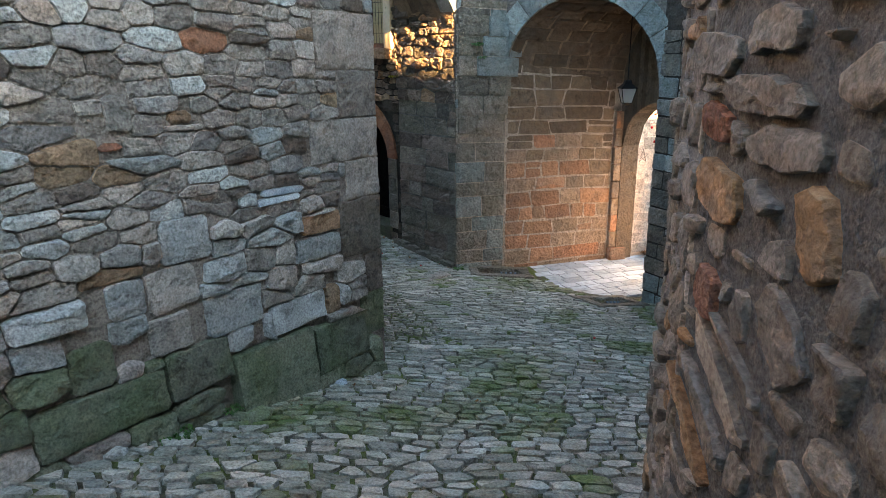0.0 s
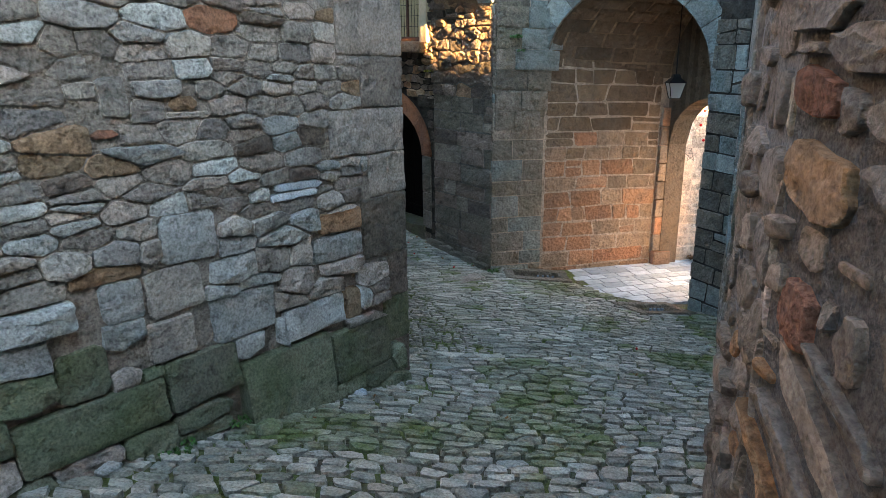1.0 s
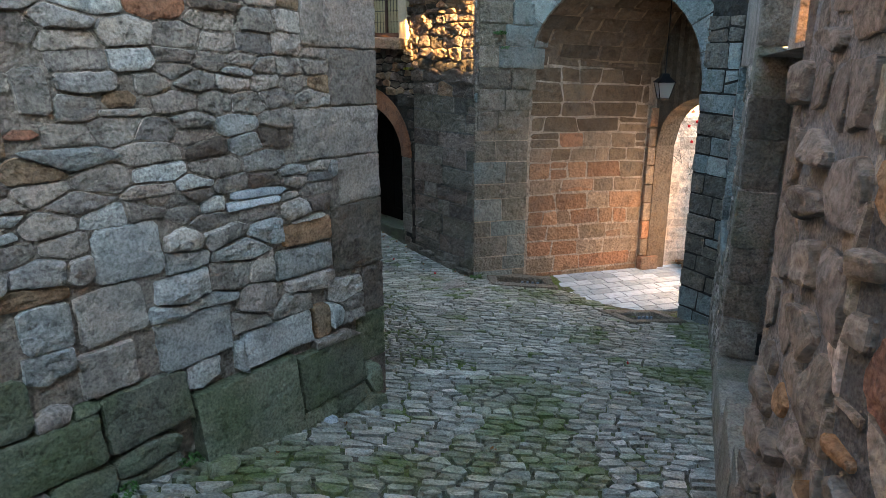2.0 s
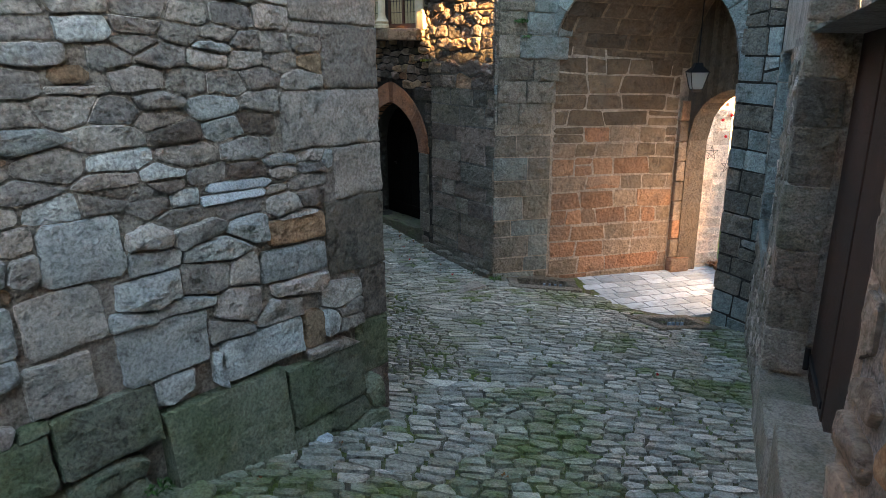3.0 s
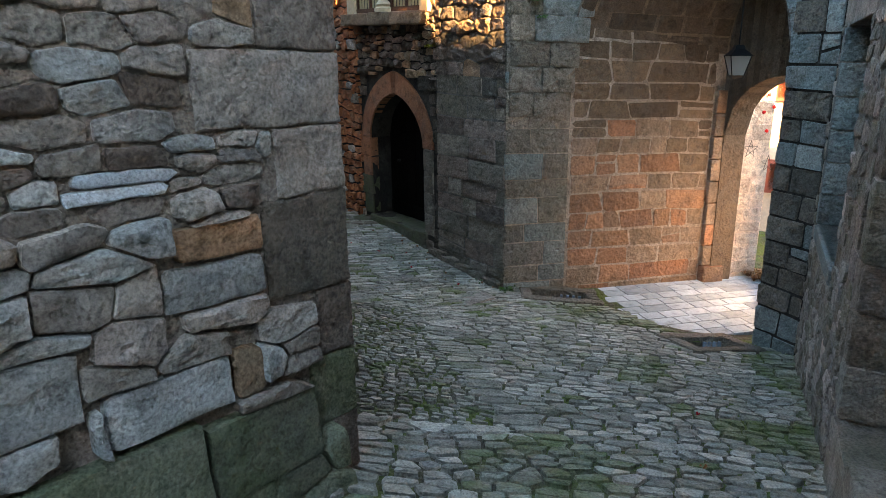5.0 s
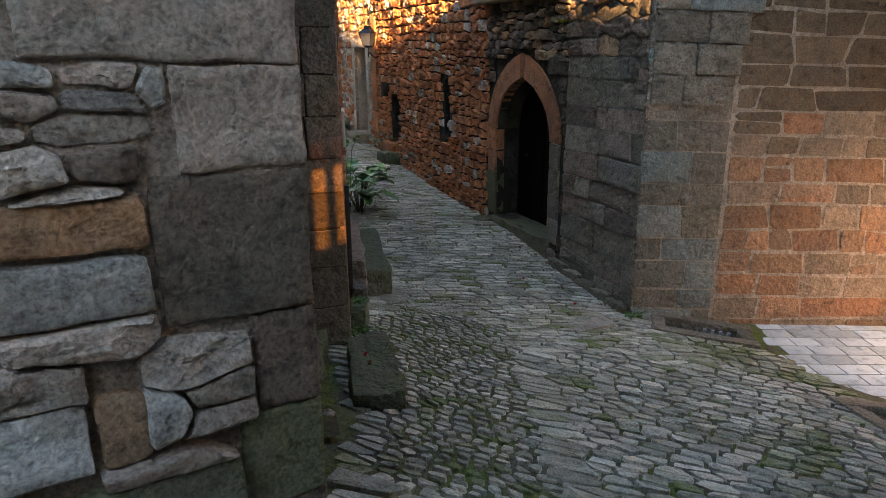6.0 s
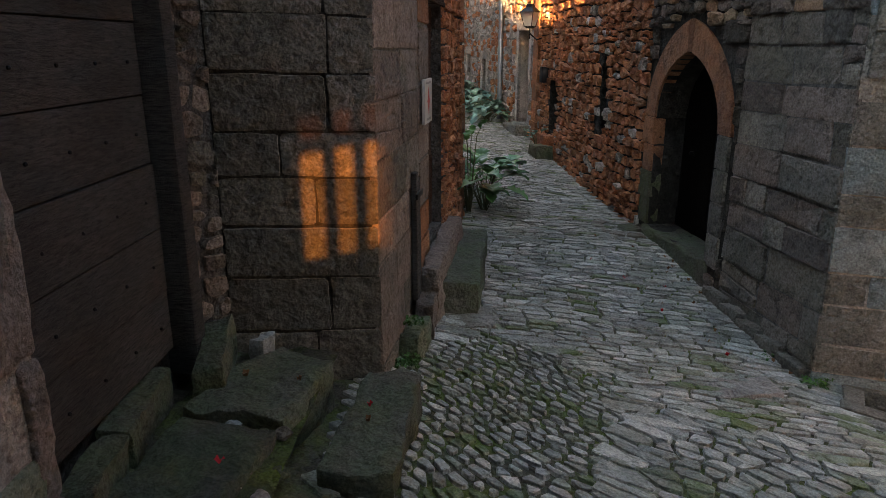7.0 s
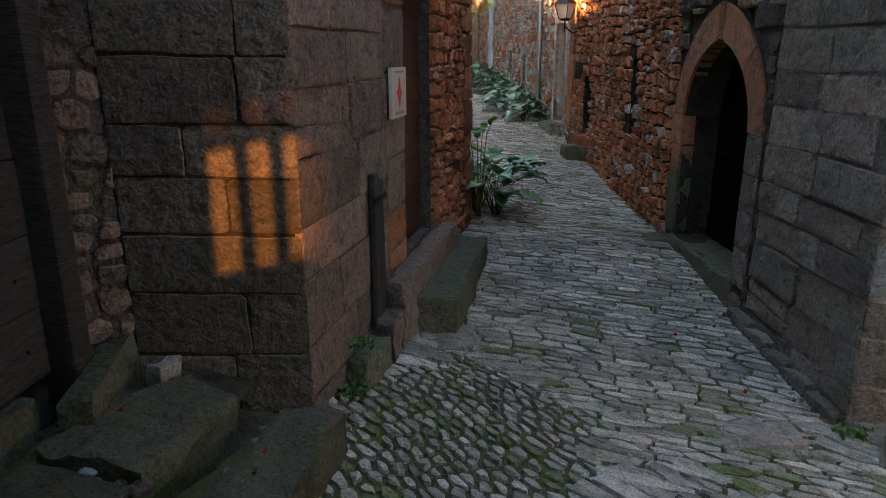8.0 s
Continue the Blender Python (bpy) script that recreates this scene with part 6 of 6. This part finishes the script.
def lobed_leaf(bm, base, tip, width, lobes, droop, rng):
    """A lobed leaf blade, folded along its rib."""
    base, tip = Vector(base), Vector(tip)
    axis = tip - base
    side = axis.cross(Vector((0, 0, 1)))
    side = side.normalized() if side.length > 1e-4 else Vector((1, 0, 0))
    up = side.cross(axis).normalized()
    n = lobes * 2
    rib, left, right = [], [], []
    for i in range(n + 1):
        k = i / n
        w = width * math.sin(math.pi * min(1.0, k * 0.93 + 0.07)) ** 0.7 * (1.0 if i % 2 else 0.55)
        p = base + axis * k - Vector((0, 0, droop * k * k)) + up * 0.015 * math.sin(k * 9)
        rib.append(bm.verts.new(p))
        left.append(bm.verts.new(p - side * w + up * w * 0.35 + axis * 0.04))
        right.append(bm.verts.new(p + side * w + up * w * 0.35 + axis * 0.04))
    for i in range(n):
        bm.faces.new((rib[i], rib[i + 1], left[i + 1], left[i]))
        bm.faces.new((rib[i], right[i], right[i + 1], rib[i + 1]))


def leafy_plant(label, at, leaves, reach, size, material, seed, height=0.35, lobes=5):
    rng = random.Random(seed)
    t = empty("leafy_plant", label, "plant")
    t.location = at
    for k in range(leaves):
        a = rng.uniform(0, 2 * math.pi)
        r = reach * rng.uniform(0.35, 1.0)
        h = height * rng.uniform(0.5, 1.25)
        mid = Vector((math.cos(a) * r * 0.45, math.sin(a) * r * 0.45, h * 0.8))
        end = Vector((math.cos(a) * r, math.sin(a) * r, h))
        rod("stem", [(0.02 * math.cos(a), 0.02 * math.sin(a), -0.03), mid * 0.6, mid, mid.lerp(end, 0.45)], 0.007, STEM, t, 5, taper=0.5)
        bm = bmesh.new()
        s = size * rng.uniform(0.7, 1.2)
        d = (end - mid).normalized()
        lobed_leaf(bm, mid.lerp(end, 0.4), mid.lerp(end, 0.4) + d * s, s * 0.36, lobes, s * rng.uniform(0.2, 0.6), rng)
        ob = part("leaf", bm, material, t)
        ob.data.shade_smooth()
    return t


for k, (x, y) in enumerate(((-3.72, 11.62), (-3.95, 11.55), (-3.85, 11.85))):
    leafy_plant("broad-leaved green plant at the house corner", (x, y, gz(x, y)), 16, 0.60, 0.40, LEAF, 200 + k, 0.55)
leafy_plant("tall leafy shoot against the house corner", (-3.80, 11.40, gz(-3.8, 11.4)), 14, 0.3, 0.22, LEAF, 210, 0.95)
rng = random.Random(9)
for k in range(30):
    u = FL - 1.9 - 9.0 * (k / 29) ** 0.9
    p = FP(u, 0, rng.uniform(0.25, 0.75))
    leafy_plant("low blue-green leafy plant along the far wall", (p.x, p.y, gz(p.x, p.y)), 14, 0.50, 0.38, LEAF2, 300 + k, 0.34, 4)
leafy_plant("small blue-green plant behind the stone block", (-5.35, 15.85, gz(-5.35, 15.85)), 12, 0.3, 0.2, LEAF2, 250, 0.35, 4)


def weed(label, at, count, spread_r, size, material, seed):
    """A tuft of small leaves in one mesh."""
    rng = random.Random(seed)
    bm = bmesh.new()
    for k in range(count):
        a, r = rng.uniform(0, 6.28), spread_r * math.sqrt(rng.random())
        b = Vector((math.cos(a) * r, math.sin(a) * r, rng.uniform(0, 0.5) * size))
        a2 = rng.uniform(0, 6.28)
        lobed_leaf(bm, b, b + size * rng.uniform(0.6, 1.3) * Vector((math.cos(a2) * 0.7, math.sin(a2) * 0.7, 0.6)), size * 0.25, 2, size * 0.4, rng)
    ob = part("weed", bm, material)
    ob.location = at
    ob.data.shade_smooth()
    return tagged(ob, label, "plant", kind="stuff")


weed("small tuft of green weeds at the wall's foot", (-1.52, 3.30, gz(-1.52, 3.3)), 60, 0.10, 0.045, WEED, 1)
weed("small tuft of green weeds at the wall's foot", (-1.28, 3.62, gz(-1.28, 3.62) + 0.06), 25, 0.06, 0.035, WEED, 2)
weed("small weeds at the buttress corner", (0.30, 9.98, gz(0.3, 9.98)), 40, 0.09, 0.07, WEED, 3)
weed("small weeds along the buttress foot", (0.0, 10.2, gz(0, 10.2)), 30, 0.12, 0.05, WEED, 4)
weed("small weeds at the house corner's foot", (-1.76, 7.80, gz(-1.76, 7.8)), 40, 0.09, 0.06, WEED, 5)
weed("tuft of ferny weeds between the house stones", (-1.80, 7.92, -1.06), 30, 0.06, 0.05, WEED, 6)
weed("small weeds below the step", (-1.62, 7.45, -1.22), 24, 0.07, 0.04, WEED, 7)
weed("ivy tuft growing from the arch wall", TP(0.33, 1.78, 0.04), 70, 0.10, 0.06, LEAF, 8)
weed("ivy tuft growing from the arch wall", TP(0.42, 1.60, 0.04), 40, 0.07, 0.05, LEAF, 9)
weed("yellowed plant growing from the sunlit wall", DP(DL - 0.05, 1.25, 0.05), 40, 0.07, 0.06, YELLOWLEAF, 10)
bush = weed("dry brown bush at the foot of the sunlit wall", OP(0.62, -1.78, 0.16), 160, 0.2, 0.11, DEADLEAF, 11)
weed("green shrub beyond the passage", (5.4, 17.0, -1.5), 200, 0.6, 0.3, WEED, 12)
# bough with yellow leaves over the far lane
bough = empty("overhanging_bough", "thin overhanging bough with yellow-green leaves", "branch")
b0 = FP(FL - 6.5, 2.3, 0.0)
bough.location = b0
b1 = FP(FL - 5.0, 1.35, 1.2)
under(rod("twig", [b0, b0.lerp(b1, 0.5) + Vector((0, 0, 0.15)), b1], 0.02, STEM, sides=6, taper=0.4), bough)
rng = random.Random(21)
for k in range(26):
    c = b0.lerp(b1, rng.uniform(0.4, 1.05)) + Vector((rng.uniform(-.35, .35), rng.uniform(-.35, .35), rng.uniform(-.2, .3)))
    bm = bmesh.new()
    lobed_leaf(bm, c, c + Vector((rng.uniform(-.15, .15), rng.uniform(-.15, .15), -0.06)), 0.06, 3, 0.05, rng)
    under(part("leaf", bm, YELLOWLEAF), bough)

# fallen leaves
rng = random.Random(3)
LITTER = [(-1.25, 6.95, -1.085), (-1.18, 6.85, -1.085), (-1.5, 6.7, -0.945), (-1.75, 6.6, -0.945), (-1.3, 6.1, -0.975), (0.15, 10.0, None), (0.0, 10.1, None), (-2.2, 11.6, None), (-1.9, 10.9, None), (-0.9, 3.9, None), (0.3, 4.2, None), (1.5, 5.5, None), (1.7, 6.4, None), (-0.6, 4.4, None)]
for k in range(30):
    LITTER.append((rng.uniform(-1.0, -0.2) - 0.5 * (k % 3), 9.8 + rng.uniform(0, 1.6) + 0.4 * (k % 3), None))
for k, (x, y, z) in enumerate(LITTER):
    bm = bmesh.new()
    a = rng.uniform(0, 6.28)
    s = rng.uniform(0.03, 0.055)
    lobed_leaf(bm, (0, 0, 0), (s * math.cos(a), s * math.sin(a), 0.006), s * 0.35, 2, 0.0, rng)
    ob = part("fallen_leaf", bm, DEADLEAF if k % 4 else RED)
    ob.location = (x, y, (gz(x, y) + 0.018) if z is None else z + level(x))
    tagged(ob, "dry fallen leaf lying on the stones", "leaf", "fallen leaves")
